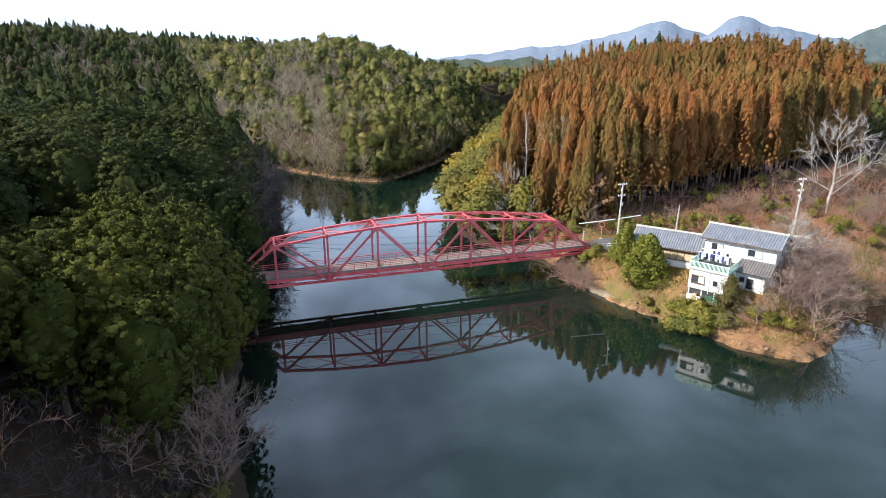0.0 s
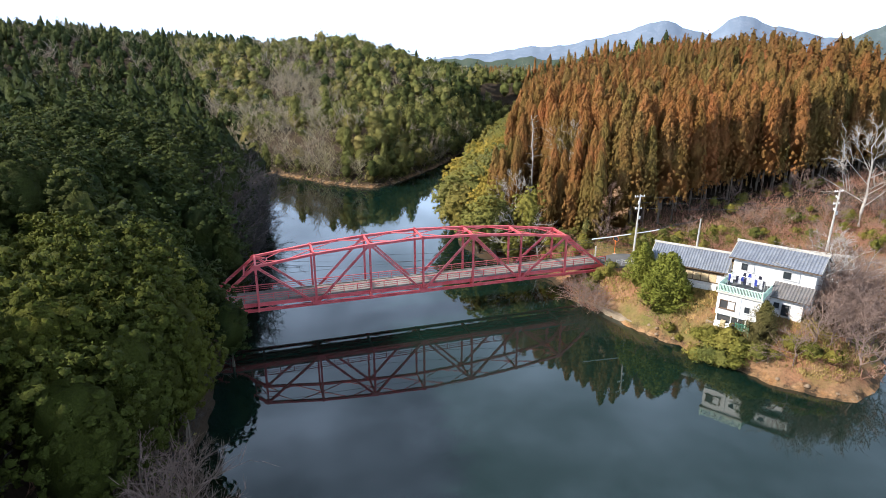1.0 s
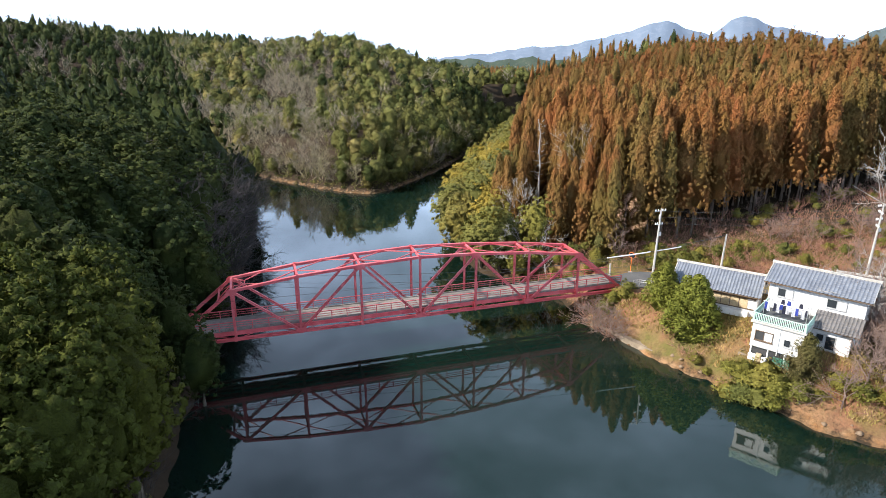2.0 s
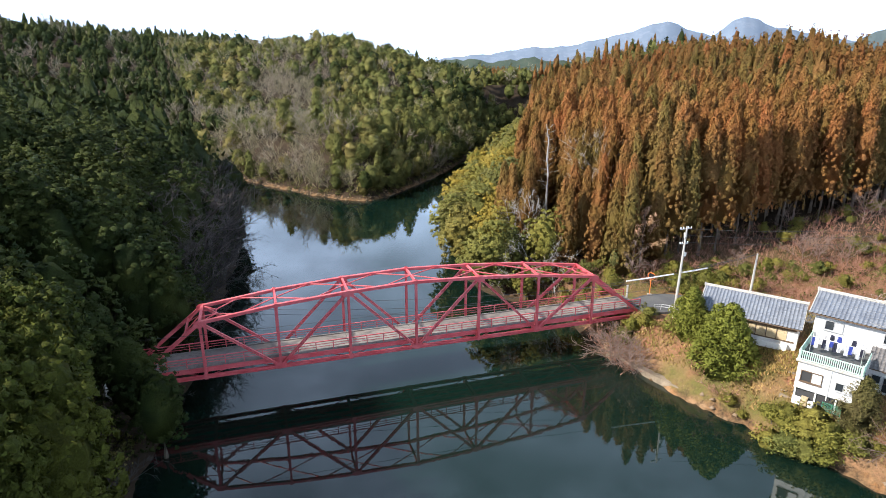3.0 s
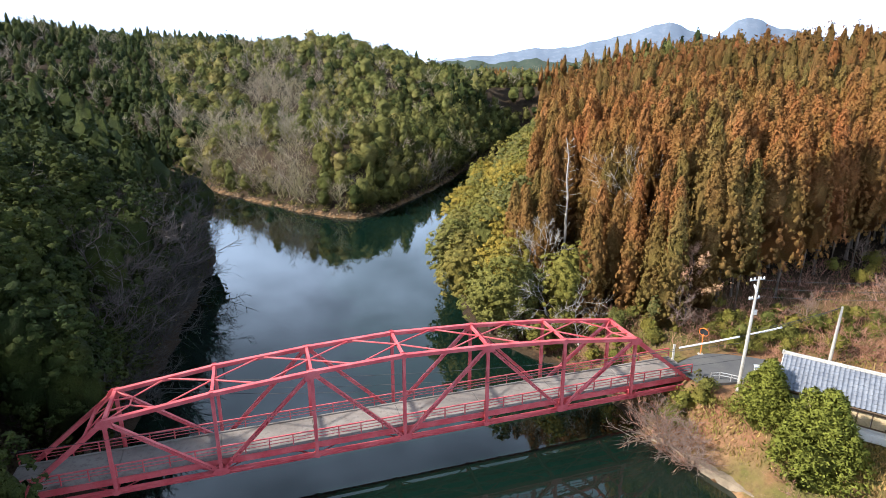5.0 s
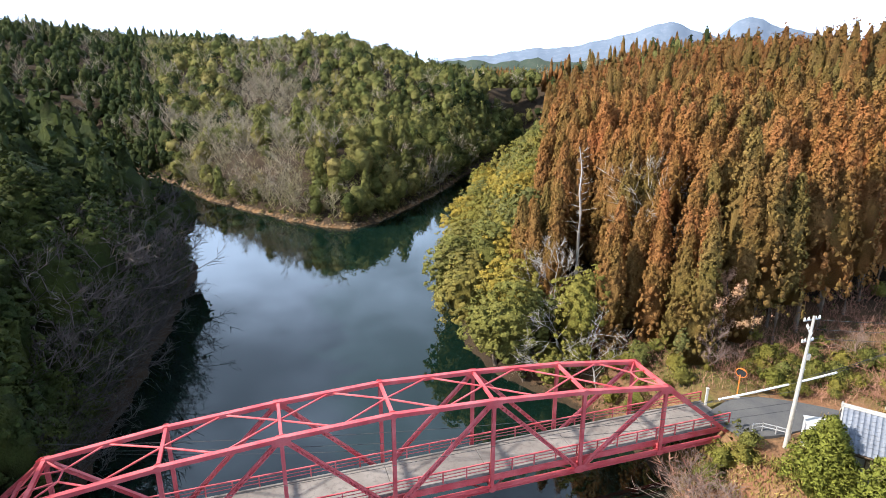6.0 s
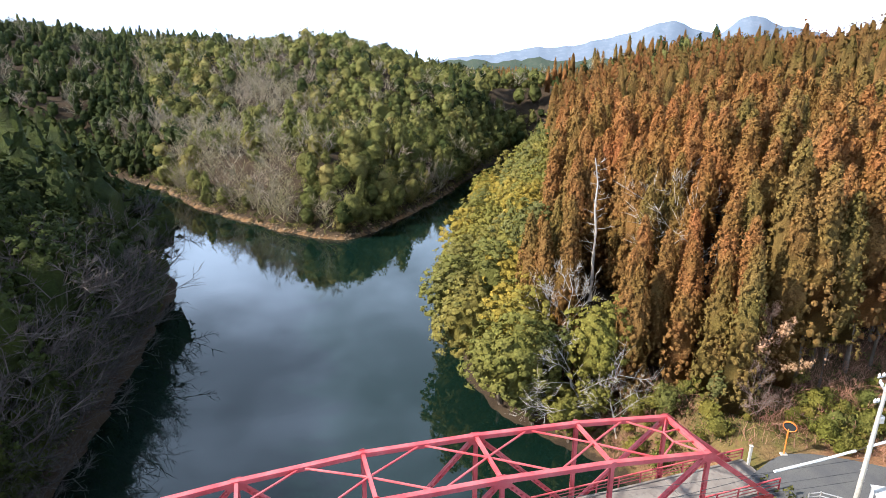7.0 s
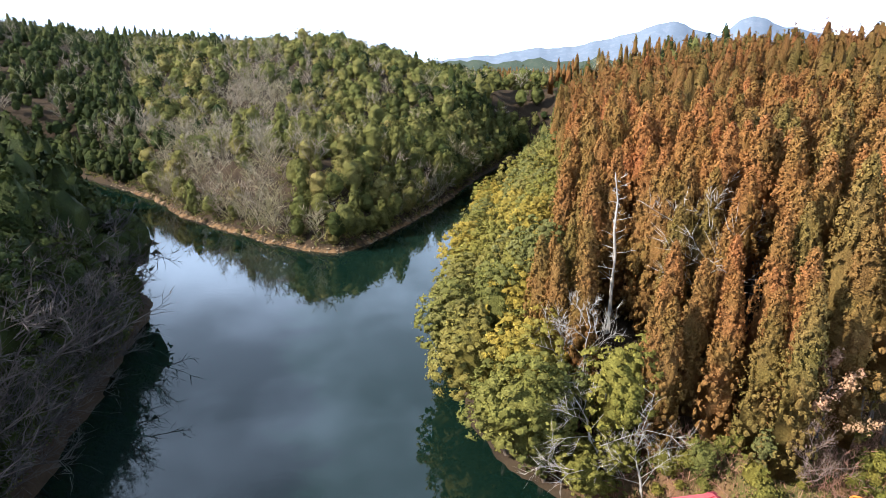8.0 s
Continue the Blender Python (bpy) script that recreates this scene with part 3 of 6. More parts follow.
            part("top_brace", beam(elbow, node(hip, s, 1).lerp(node(hip, 1 - s, 1), 0.33), 0.10, 0.10), M_RED, br)
            part("top_brace", beam(elbow, node(hip, s, 1), 0.10, 0.10), M_RED, br)
        a = (node(hip, 0, 1) + node(hip, 1, 1)) / 2 + Vector((away * PANEL * 0.2, 0, 0.12))
        part("top_brace", beam(a - Vector((0, 0.55, 0)), a + Vector((0, 0.55, 0)), 0.1, 0.1), M_RED, br)
    # floor beams, stringers, bottom bracing
    for i in range(9):
        part("floor_beam", h_beam(node(i, 0, 0) + Vector((0, 0, 0.28)), node(i, 1, 0) + Vector((0, 0, 0.28)), 0.28, 0.55), M_RED, br)
    for y in (0.95, 2.2, 3.45):
        part("stringer", h_beam((-4 * PANEL, y, 0.62), (4 * PANEL, y, 0.62), 0.2, 0.36), M_RED, br)
    for i in range(8):
        for s in (0, 1):
            part("bottom_brace", beam(node(i, s, 0), node(i + 1, 1 - s, 0), 0.12, 0.05 + 0.03 * s), M_RED, br)
    # deck slabs, one a panel, with a joint between
    for i in range(8):
        part("deck_slab", box((PANEL - 0.03, SPREAD - 0.98, 0.2), (0, 0, 0), 0.012), M_DECK, br, "worn grey concrete deck slab", m=pose((i - 3.5) * PANEL, SPREAD / 2, DECK - 0.1 + 0.004 * (i % 2)))
    return br


build_bridge()


def abutment(end):
    """The concrete block on which one end of the bridge rests."""
    s = 1 if end == "east" else -1
    ab = thing("bridge_abutment", "grey concrete bridge abutment set into the bank", "abutment", BRIDGE @ pose(s * (4 * PANEL + 0.9), SPREAD / 2, 0))
    part("wall", box((2.6, SPREAD + 1.6, 5.6), (0.3 * s, 0, -3.05), 0.06), M_CONCRETE, ab)
    part("back_wall", box((0.8, SPREAD + 1.2, 1.1), (1.1 * s, 0, 0.28), 0.04), M_CONCRETE, ab)
    for y in (-SPREAD / 2, SPREAD / 2):
        part("bearing", box((0.6, 0.5, 0.1), (-0.6 * s, y, -0.21), 0.02), M_METAL, ab)


abutment("east")
abutment("west")


# ---- houses on the point ----
def tile_mesh(name, wide, long, material):
    """One curved roof tile, lower at its pan, with a rounded roll and a thick lip."""
    xs = [-0.5, -0.3, -0.05, 0.2, 0.36, 0.5]
    zs = [0.03, -0.02, -0.028, 0.02, 0.085, 0.03]
    vs = []
    for y, lift in ((-0.52, 0.045), (0.52, 0.0)):
        for x, z in zip(xs, zs):
            vs.append((x * wide, y * long, z + lift))
    for x, z in zip(xs, zs):
        vs.append((x * wide, -0.52 * long, z - 0.01))
    fs = [(i, i + 1, i + 7, i + 6) for i in range(5)] + [(i + 12, i + 13, i + 1, i) for i in range(5)]
    me = mesh_from(name, vs, fs)
    me.materials.append(material)
    return me


def tiled_slope(roof, m, wide, run, material, pieces=True, tile_w=0.36, tile_l=0.34):
    """Tiles over a slope whose top edge runs along x at m, falling towards -y."""
    cols, rows = int(round(wide / tile_w)), int(round(run / tile_l))
    w, l = wide / cols, run / rows
    me = tile_mesh("tile", w, l, material)
    if pieces:
        for i in range(cols):
            for k in range(rows):
                put("tile", me, None, roof, m=m @ pose((i + 0.5) * w - wide / 2, -(k + 0.5) * l, 0.035))
        return
    src = np.array([v.co for v in me.vertices])
    fs0 = [tuple(p.vertices) for p in me.polygons]
    vs, fs = [], []
    for i in range(cols):
        for k in range(rows):
            o = len(vs)
            vs.extend(src + np.array(((i + 0.5) * w - wide / 2, -(k + 0.5) * l, 0.035)))
            fs.extend(tuple(a + o for a in f) for f in fs0)
    tagged(put("tiling", mesh_from("tiling", vs, fs), material, roof, m=m), kind="stuff")


def gable_roof(house, at, length, half, rise, material, front_pieces, over=0.0):
    """A tiled gable roof; at: local place of the ridge's middle."""
    bm = bmesh.new()
    run = math.hypot(half, rise)
    ang = math.degrees(math.atan2(rise, half))
    for s in (-1, 1):
        add_box(bm, (length, run, 0.10), pose(at[0], at[1] + s * half / 2, at[2] - rise / 2, -s * ang, 0, 0))
    roof = part("roof", bm, M_WOODDARK, house, "gable roof with curved clay tiles")
    tiled_slope(roof, pose(at[0], at[1], at[2] + 0.05, ang, 0, 0), length, run + 0.05, material, front_pieces)
    tiled_slope(roof, pose(at[0], at[1], at[2] + 0.05, 0, 0, 180) @ pose(0, 0, 0, ang, 0, 0), length, run + 0.05, material, False)
    bm = bmesh.new()
    add_box(bm, (length + 0.1, 0.30, 0.16), pose(at[0], at[1], at[2] + 0.12), 0.03)
    add_box(bm, (length + 0.16, 0.20, 0.12), pose(at[0], at[1], at[2] + 0.25), 0.04)
    for s in (-1, 1):
        add_box(bm, (0.16, 0.36, 0.34), pose(at[0] + s * (length / 2 + 0.05), at[1], at[2] + 0.18), 0.04)
    part("ridge_cap", bm, M_CONCRETE, roof, "pale grey ridge tiles")
    for s in (-1, 1):
        for f in (-1, 1):
            a = Vector((at[0] + s * (length / 2 - 0.02), at[1], at[2] + 0.06))
            b = Vector((at[0] + s * (length / 2 - 0.02), at[1] + f * half, at[2] - rise + 0.06))
            part("barge_board", beam(a, b, 0.10, 0.2), M_CONCRETE, roof)
    part("gutter", tube([(at[0] - length / 2, at[1] - half - 0.06, at[2] - rise - 0.05), (at[0] + length / 2, at[1] - half - 0.06, at[2] - rise - 0.05)], [0.06, 0.06], 6), M_WOODDARK, roof)
    return roof


def window(house, name, at, wide, high, panes=2, frame_mat=None, shaded_panes=0):
    """A sliding window in a wall that faces -y; at: centre of its outer face."""
    w = put(name, mesh_from(name, [], []), None, house, m=pose(*at))
    fm = frame_mat or M_METAL
    for x, y, sx, sz in ((0, high / 2, wide + 0.1, 0.07), (0, -high / 2, wide + 0.1, 0.09), (-wide / 2, 0, 0.07, high), (wide / 2, 0, 0.07, high)):
        part("frame", box((sx, 0.12, sz), (x, -0.03, y), 0.01), fm, w)
    for k in range(panes):
        pw = wide / panes
        x = -wide / 2 + (k + 0.5) * pw
        # an open pane is a near-black sheet, the room's shade in its colour
        mat = M_DARK if k < shaded_panes else M_GLASS
        part("pane", box((pw - 0.04, 0.02, high - 0.06), (x, 0.0 + 0.03 * (k % 2), 0)), mat, w)
        if k:
            part("mullion", box((0.06, 0.06, high), (-wide / 2 + k * pw, -0.02, 0), 0.008), fm, w)
    part("sill", box((wide + 0.2, 0.16, 0.06), (0, -0.07, -high / 2 - 0.06), 0.01), fm, w)
    return w


def walls(house, x0, x1, y0, y1, z0, z1, material, name="wall"):
    t = 0.16
    for nm, sx, sy, cx, cy in (("front", x1 - x0, t, (x0 + x1) / 2, y0 + t / 2), ("back", x1 - x0, t, (x0 + x1) / 2, y1 - t / 2), ("l", t, y1 - y0 - 2 * t, x0 + t / 2, (y0 + y1) / 2), ("r", t, y1 - y0 - 2 * t, x1 - t / 2, (y0 + y1) / 2)):
        part(name, box((sx, sy, z1 - z0), (cx, cy, (z0 + z1) / 2), 0.01), material, house)


def gable_fill(house, x, half, z0, rise, material):
    bm = bmesh.new()
    vs = [bm.verts.new((x, -half, z0)), bm.verts.new((x, half, z0)), bm.verts.new((x, 0, z0 + rise))]
    f = bm.faces.new(vs)
    r = bmesh.ops.extrude_face_region(bm, geom=[f])
    bmesh.ops.translate(bm, vec=(0.14 if x < 0 else -0.14, 0, 0), verts=[v for v in r["geom"] if isinstance(v, bmesh.types.BMVert)])
    bmesh.ops.recalc_face_normals(bm, faces=bm.faces[:])
    part("gable", bm, material, house)


def long_house():
    h = thing("long_house", "low long house with blue-grey tiled roof and tan panels", "house", pose(34.95, 87.6, 4.6, 0, 0, -34.3))
    L = 9.7
    walls(h, -L / 2, L / 2, -2.35, 2.35, 0.0, 3.15, M_PLASTER)
    part("plinth", box((L + 0.1, 4.8, 1.6), (0, 0, -0.75), 0.03), M_CONCRETE, h)
    for s in (-1, 1):
        gable_fill(h, s * (L / 2 - 0.02), 2.3, 3.15, 1.75, M_PLASTER)
    gable_roof(h, (0, 0, 5.05), 10.3, 2.9, 1.9, M_TILE, True)
    # timber band and tan panels under the eave
    part("lintel", box((L - 0.3, 0.10, 0.42), (0, -2.40, 2.85), 0.01), M_WOODDARK, h)
    for k in range(7):
        part("wall_panel", box((0.92, 0.06, 1.15), (-L / 2 + 2.1 + k * 1.02, -2.385, 2.03), 0.01), M_PANEL, h, "tan sliding panel")
        part("batten", box((0.08, 0.1, 1.2), (-L / 2 + 1.6 + k * 1.02, -2.40, 2.03), 0.01), M_WOODDARK, h)
    part("sill", box((L - 0.6, 0.14, 0.1), (0, -2.42, 1.4), 0.01), M_WOODDARK, h)
    part("white_board", box((2.9, 0.5, 0.7), (2.6, -2.66, 0.75), 0.03), M_WHITE, h, "long white box on the wall")
    return h


def two_storey_house():
    h = thing("two_storey_house", "white two-storey house with grey tiled roofs", "house", pose(38.4, 81.9, 4.6, 0, 0, -42))
    # the upper building: x 0..9.6 along the ridge, front towards -y
    walls(h, 0.3, 9.5, -2.55, 2.4, -0.3, 6.55, M_PLASTER)
    part("plinth", box((9.4, 5.1, 1.8), (4.9, -0.08, -1.2), 0.03), M_CONCRETE, h)
    up = put("upper_gables", mesh_from("upper_gables", [], []), None, h, m=pose(4.9, 0, 0))
    for s in (-1, 1):
        gable_fill(up, s * 4.58, 2.5, 6.55, 1.15, M_PLASTER)
    gable_roof(h, (4.9, 0, 7.8), 10.2, 3.05, 1.4, M_TILE, True)
    window(h, "window", (2.0, -2.56, 5.35), 1.5, 0.95, 2)
    window(h, "window", (6.9, -2.56, 5.35), 1.8, 0.95, 2)
    # lean-to roof and its room
    walls(h, 5.45, 9.0, -4.3, -2.56, -0.3, 3.0, M_PLASTER, "lean_to_wall")
    window(h, "window", (6.2, -4.31, 2.0), 0.7, 0.8, 1)
    window(h, "window", (7.2, -4.31, 1.6), 0.9, 1.5, 1)
    run, ang = math.hypot(2.4, 1.25), math.degrees(math.atan2(1.25, 2.4))
    lr = part("lean_to_roof", box((4.4, run, 0.08), (0, -run / 2, 0)), M_WOODDARK, h, "lean-to roof with brown-grey tiles", m=pose(7.5, -2.57, 4.35, ang, 0, 0))
    tiled_slope(lr, pose(0, 0, 0.05), 4.4, run, M_TILE_OLD, True, 0.34, 0.34)
    # the front annex carrying the drying terrace
    walls(h, 0.5, 5.4, -8.0, -2.56, 0.6, 3.3, M_PLASTER, "annex_wall")
    part("annex_plinth", box((4.6, 5.0, 2.6), (2.95, -5.1, -0.72), 0.03), M_EDGE, h)
    part("terrace_slab", box((5.3, 5.75, 0.22), (2.95, -5.35, 3.42), 0.02), M_CONCRETE, h)
    part("terrace_floor", box((4.9, 5.2, 0.03), (2.95, -5.4, 3.55)), M_TERRACE, h, "dark coated terrace floor")
    window(h, "window", (1.75, -8.01, 1.95), 1.7, 1.05, 2, M_WOODDARK, 1)
    window(h, "window", (4.3, -8.01, 1.85), 1.2, 0.8, 2, M_METAL)
    part("drain_pipe", tube([(3.2, -8.06, 3.3), (3.2, -8.06, 0.2)], [0.05, 0.05], 6), M_WHITE, h)
    for side, a, b in (("front", (0.42, -8.1), (5.48, -8.1)), ("left", (0.42, -8.1), (0.42, -2.75)), ("right", (5.48, -8.1), (5.48, -4.6))):
        r = put("terrace_railing", mesh_from("terrace_railing", [], []), None, h, "pale green slatted balustrade")
        n = int(math.hypot(b[0] - a[0], b[1] - a[1]) / 0.16)
        for z in (3.62, 4.42):
            part("rail", beam((*a, z), (*b, z), 0.09, 0.09), M_MINT, r)
        bar = None
        for k in range(n + 1):
            x, y = a[0] + (b[0] - a[0]) * k / n, a[1] + (b[1] - a[1]) * k / n
            if bar is None:
                bar = part("baluster", box((0.075, 0.075, 0.78), (0, 0, 0.39), 0.006), M_MINT, r, m=pose(x, y, 3.64))
            else:
                put("baluster", bar.data, None, r, m=pose(x, y, 3.64))
    # a flat dark sheet takes the place of the store's shaded opening
    part("undercroft_shade_sheet", box((3.4, 0.06, 1.25), (2.2, -7.62, -0.12)), M_DARK, h, "flat dark sheet painted as the shaded store under the annex")
    part("undercroft_beam", box((5.0, 0.16, 0.16), (2.95, -7.7, 0.52), 0.02), M_WHITE, h)
    for x in (0.62, 2.3, 3.95):
        part("undercroft_post", box((0.14, 0.14, 1.5), (x, -7.7, -0.25), 0.015), M_WHITE, h)
    for x in (0.5, 5.4):
        part("corner_post", box((0.14, 0.14, 1.05), (x, -8.1, 4.05), 0.012), M_MINT, h)
    for k in range(6):
        part("step", box((1.0, 0.5, 1.5), (-0.2, -4.4 - 0.5 * k, -0.5 - 0.27 * k), 0.03), M_EDGE, h, "worn stone step")
    return h


def yard_clutter():
    """The mesh fence and stored boxes in front of the annex."""
    base = pose(38.4, 81.9, 4.6, 0, 0, -42)
    f = thing("mesh_fence", "low green wire mesh fence before the store", "fence", base @ pose(3.0, -8.05, -1.0))
    for x in (0.0, 0.75, 1.5):
        part("post", tube([(x, 0, -0.5), (x, 0, 1.0)], [0.03, 0.03], 6), M_GREEN, f)
    for z in (0.15, 0.95):
        part("rail", tube([(0, 0, z), (1.5, 0, z)], [0.02, 0.02], 5), M_GREEN, f)
    for k in range(12):
        x = -0.5 + 0.17 * k
        for d in (-1, 1):
            a, b = max(0.0, min(1.5, x - d * 0.4)), max(0.0, min(1.5, x + d * 0.4))
            if b != a:
                part("wire", tube([(a, 0, 0.15 + 0.8 * abs(a - (x - d * 0.4)) / 0.8), (b, 0, 0.95 - 0.8 * abs(b - (x + d * 0.4)) / 0.8)], [0.012, 0.012], 4), M_GREEN, f)
    for x, w, hi, mat, label in ((0.9, 0.7, 0.6, M_WHITE, "white plastic storage box under the annex"), (1.55, 0.5, 0.8, M_PANEL, "tan cardboard-coloured crate under the annex"), (2.1, 0.45, 0.5, M_CLOTH, "pale storage box under the annex")):
        b = thing("storage_box", label, "box", base @ pose(x, -7.95, -1.05))
        part("body", box((w, 0.4, hi), (0, 0, hi / 2), 0.02), mat, b)
        part("lid", box((w + 0.05, 0.45, 0.06), (0, 0, hi + 0.03), 0.015), mat, b)


def drying_frame():
    f = thing("drying_rack", "metal drying rack standing on the terrace", "drying rack", pose(38.4, 81.9, 8.13, 0, 0, -42))
    for y in (-6.2, -4.6):
        for x in (0.9, 5.0):
            part("post", tube([(x, y, 0), (x, y, 1.75)], [0.035, 0.035], 6), M_METAL, f)
        part("pole", tube([(0.7, y, 1.75), (5.2, y, 1.75)], [0.03, 0.03], 6), M_METAL, f)


def garment(x, y, wide, long, material, label, seed):
    r = np.random.default_rng(seed)
    bm = bmesh.new()
    grid = [[bm.verts.new(((i / 4 - 0.5) * wide * (1.0 if k > 1 else 0.8), 0.05 * math.sin(i * 2.1 + seed) * (k / 4), -k / 4 * long)) for i in range(5)] for k in range(5)]
    for k in range(4):
        for i in range(4):
            bm.faces.new((grid[k][i], grid[k][i + 1], grid[k + 1][i + 1], grid[k + 1][i]))
    bmesh.ops.solidify(bm, geom=bm.faces[:], thickness=0.025)
    m = pose(38.4, 81.9, 4.6, 0, 0, -42) @ pose(x, y, 5.27)
    tagged(part("garment", bm, material, None, m=m), label, "laundry", "laundry on the terrace")


long_house()
two_storey_house()
yard_clutter()
drying_frame()
wash = [M_BLUE, M_CLOTH, M_CLOTH, M_NAVY, M_CLOTH, M_BLUE, M_NAVY, M_CLOTH, M_CLOTH, M_CLOTH, M_BLUE, M_CLOTH, M_CLOTH, M_NAVY]
tell = {M_CLOTH.name: "white garment hung on the drying pole", M_NAVY.name: "dark garment hung on the drying pole", M_BLUE.name: "bright blue garment hung on the drying pole"}
for k in range(14):
    garment(1.02 + 0.3 * k, -6.2, 0.34, 0.85 + 0.25 * math.sin(k * 2.2), wash[k], tell[wash[k].name], k)
    if k % 2 == 0:
        garment(1.15 + 0.29 * k, -4.6, 0.4, 0.8 + 0.2 * math.sin(k), wash[(k * 3 + 1) % 14], tell[wash[(k * 3 + 1) % 14].name], 30 + k)


def back_house():
    h = thing("back_house", "small house with weathered pale grey tiled roof", "house", pose(51.0, 84.5, 5.6, 0, 0, -30))
    walls(h, -2.6, 2.6, -2.2, 2.2, -1.5, 2.7, M_PLASTER)
    for s in (-1, 1):
        gable_fill(h, s * 2.55, 2.2, 2.7, 1.3, M_PLASTER)
    gable_roof(h, (0, 0, 4.15), 5.8, 2.75, 1.5, M_TILE_OLD, False)


back_house()


# ---- lane, poles and roadside things ----
def lane():
    line = [(24.3, 94.85), (26.6, 96.0), (29.3, 96.9), (32.5, 96.6), (36.0, 95.0), (40.5, 92.4), (45.5, 89.8), (51.0, 88.0), (58.0, 88.6)]
    vs, fs = [], []
    pts = []
    for i in range(len(line) - 1):
        p0, p1, p2, p3 = (Vector(line[max(i - 1, 0)]), Vector(line[i]), Vector(line[i + 1]), Vector(line[min(i + 2, len(line) - 1)]))
        for k in range(6):
            t = k / 6
            pts.append(0.5 * (2 * p1 + (p2 - p0) * t + (2 * p0 - 5 * p1 + 4 * p2 - p3) * t * t + (3 * p1 - p0 - 3 * p2 + p3) * t ** 3))
    pts.append(Vector(line[-1]))
    for i, p in enumerate(pts):
        d = (pts[min(i + 1, len(pts) - 1)] - pts[max(i - 1, 0)]).normalized()
        q = Vector((-d.y, d.x))
        w = 2.0 + 0.9 * math.exp(-((i - 10) / 6) ** 2)
        f = i / (len(pts) - 1)
        z = max(4.87 + 0.9 * max(0, f - 0.45), max(ground_at(p.x + q.x * s * w, p.y + q.y * s * w) for s in (-1, 0, 1)) + 0.04 if i > 3 else 4.87)
        for s, dz in ((-1, -0.5), (-1, 0), (-0.5, 0.02), (0, 0.03), (0.5, 0.02), (1, 0), (1, -0.5)):
            vs.append((p.x + q.x * s * w, p.y + q.y * s * w, z + dz))
    for i in range(len(pts) - 1):
        for k in range(6):
            a = i * 7 + k
            fs.append((a, a + 7, a + 8, a + 1))
    tagged(put("road", mesh_from("road", vs, fs), M_ASPHALT), "narrow grey asphalt lane leading off the bridge", "road", kind="structure")


lane()


def utility_pole(x, y, top, arms, label):
    g = ground_at(x, y)
    high = top - g
    p = thing("utility_pole", label, "utility pole", pose(x, y, g, 0, 1.2, 0), "utility poles")
    part("shaft", tube([(0, 0, -0.5), (0, 0, high * 0.5), (0, 0, high)], [0.17, 0.145, 0.10], 10), M_CONCRETE, p)
    for k in range(arms):
        z = high - 0.35 - 0.9 * k
        arm = part("crossarm", box((1.7 - 0.5 * (k > 1), 0.09, 0.09), (0, 0.13, z), 0.01), M_METAL, p, m=pose(0, 0, 0, 0, 0, 20 + 50 * (k % 2)))
        for s in (-0.75, -0.35, 0.35, 0.75):
            part("insulator", tube([(s * (1 - 0.3 * (k > 1)), 0.13, z + 0.04), (s * (1 - 0.3 * (k > 1)), 0.13, z + 0.14), (s * (1 - 0.3 * (k > 1)), 0.13, z + 0.26)], [0.07, 0.085, 0.035], 6), M_WHITE, arm)
    if arms:
        for k in range(5):
            part("step_bolt", tube([(-0.25, 0, high * 0.3 + k * 0.9), (0.25, 0, high * 0.3 + k * 0.9)], [0.015, 0.015], 4), M_METAL, p)
        part("junction_box", box((0.3, 0.26, 0.5), (0.2, 0, high - 3.4), 0.03), M_METAL, p)
    return p


utility_pole(28.2, 92.4, 16.2, 3, "tall grey concrete utility pole beside the lane")
utility_pole(39.5, 97.0, 11.4, 0, "short thin grey pole behind the house")
utility_pole(55.4, 90.4, 17.4, 4, "tall grey utility pole carrying crossarms and insulators")
utility_pole(78.0, 96.0, 15.0, 2, "tall grey utility pole on the slope")


def cable(a, b, sag, n=14, rad=0.018):
    a, b = Vector(a), Vector(b)
    pts = []
    for k in range(n + 1):
        f = k / n
        p = a.lerp(b, f)
        p.z -= sag * 4 * f * (1 - f)
        pts.append(p)
    tagged(part("power_cable", tube(pts, [rad] * (n + 1), 4), M_WIRE), "thin black overhead cable strung between poles", "cable", "overhead cables")


for k, z in enumerate((15.9, 15.0, 14.1)):
    cable((28.5, 92.4 + 0.3 * k, z), (55.4, 90.4 + 0.3 * k, z + 1.0), 0.5)
    cable((55.4, 90.4 + 0.3 * k, z + 1.0), (78.0, 96.0, z - 1.4 + 0.2 * k), 0.6)
for k, z in enumerate((11.0, 10.5)):
    cable((28.4, 92.4, z), (39.6, 97.0, 11.3), 0.2)
for k, z in enumerate((9.6, 8.6, 7.9)):
    cable((28.2, 92.7, z), (-40.0, 84.0 + 1.2 * k, z + 1.0), 1.6 + 0.3 * k, 24, 0.022)


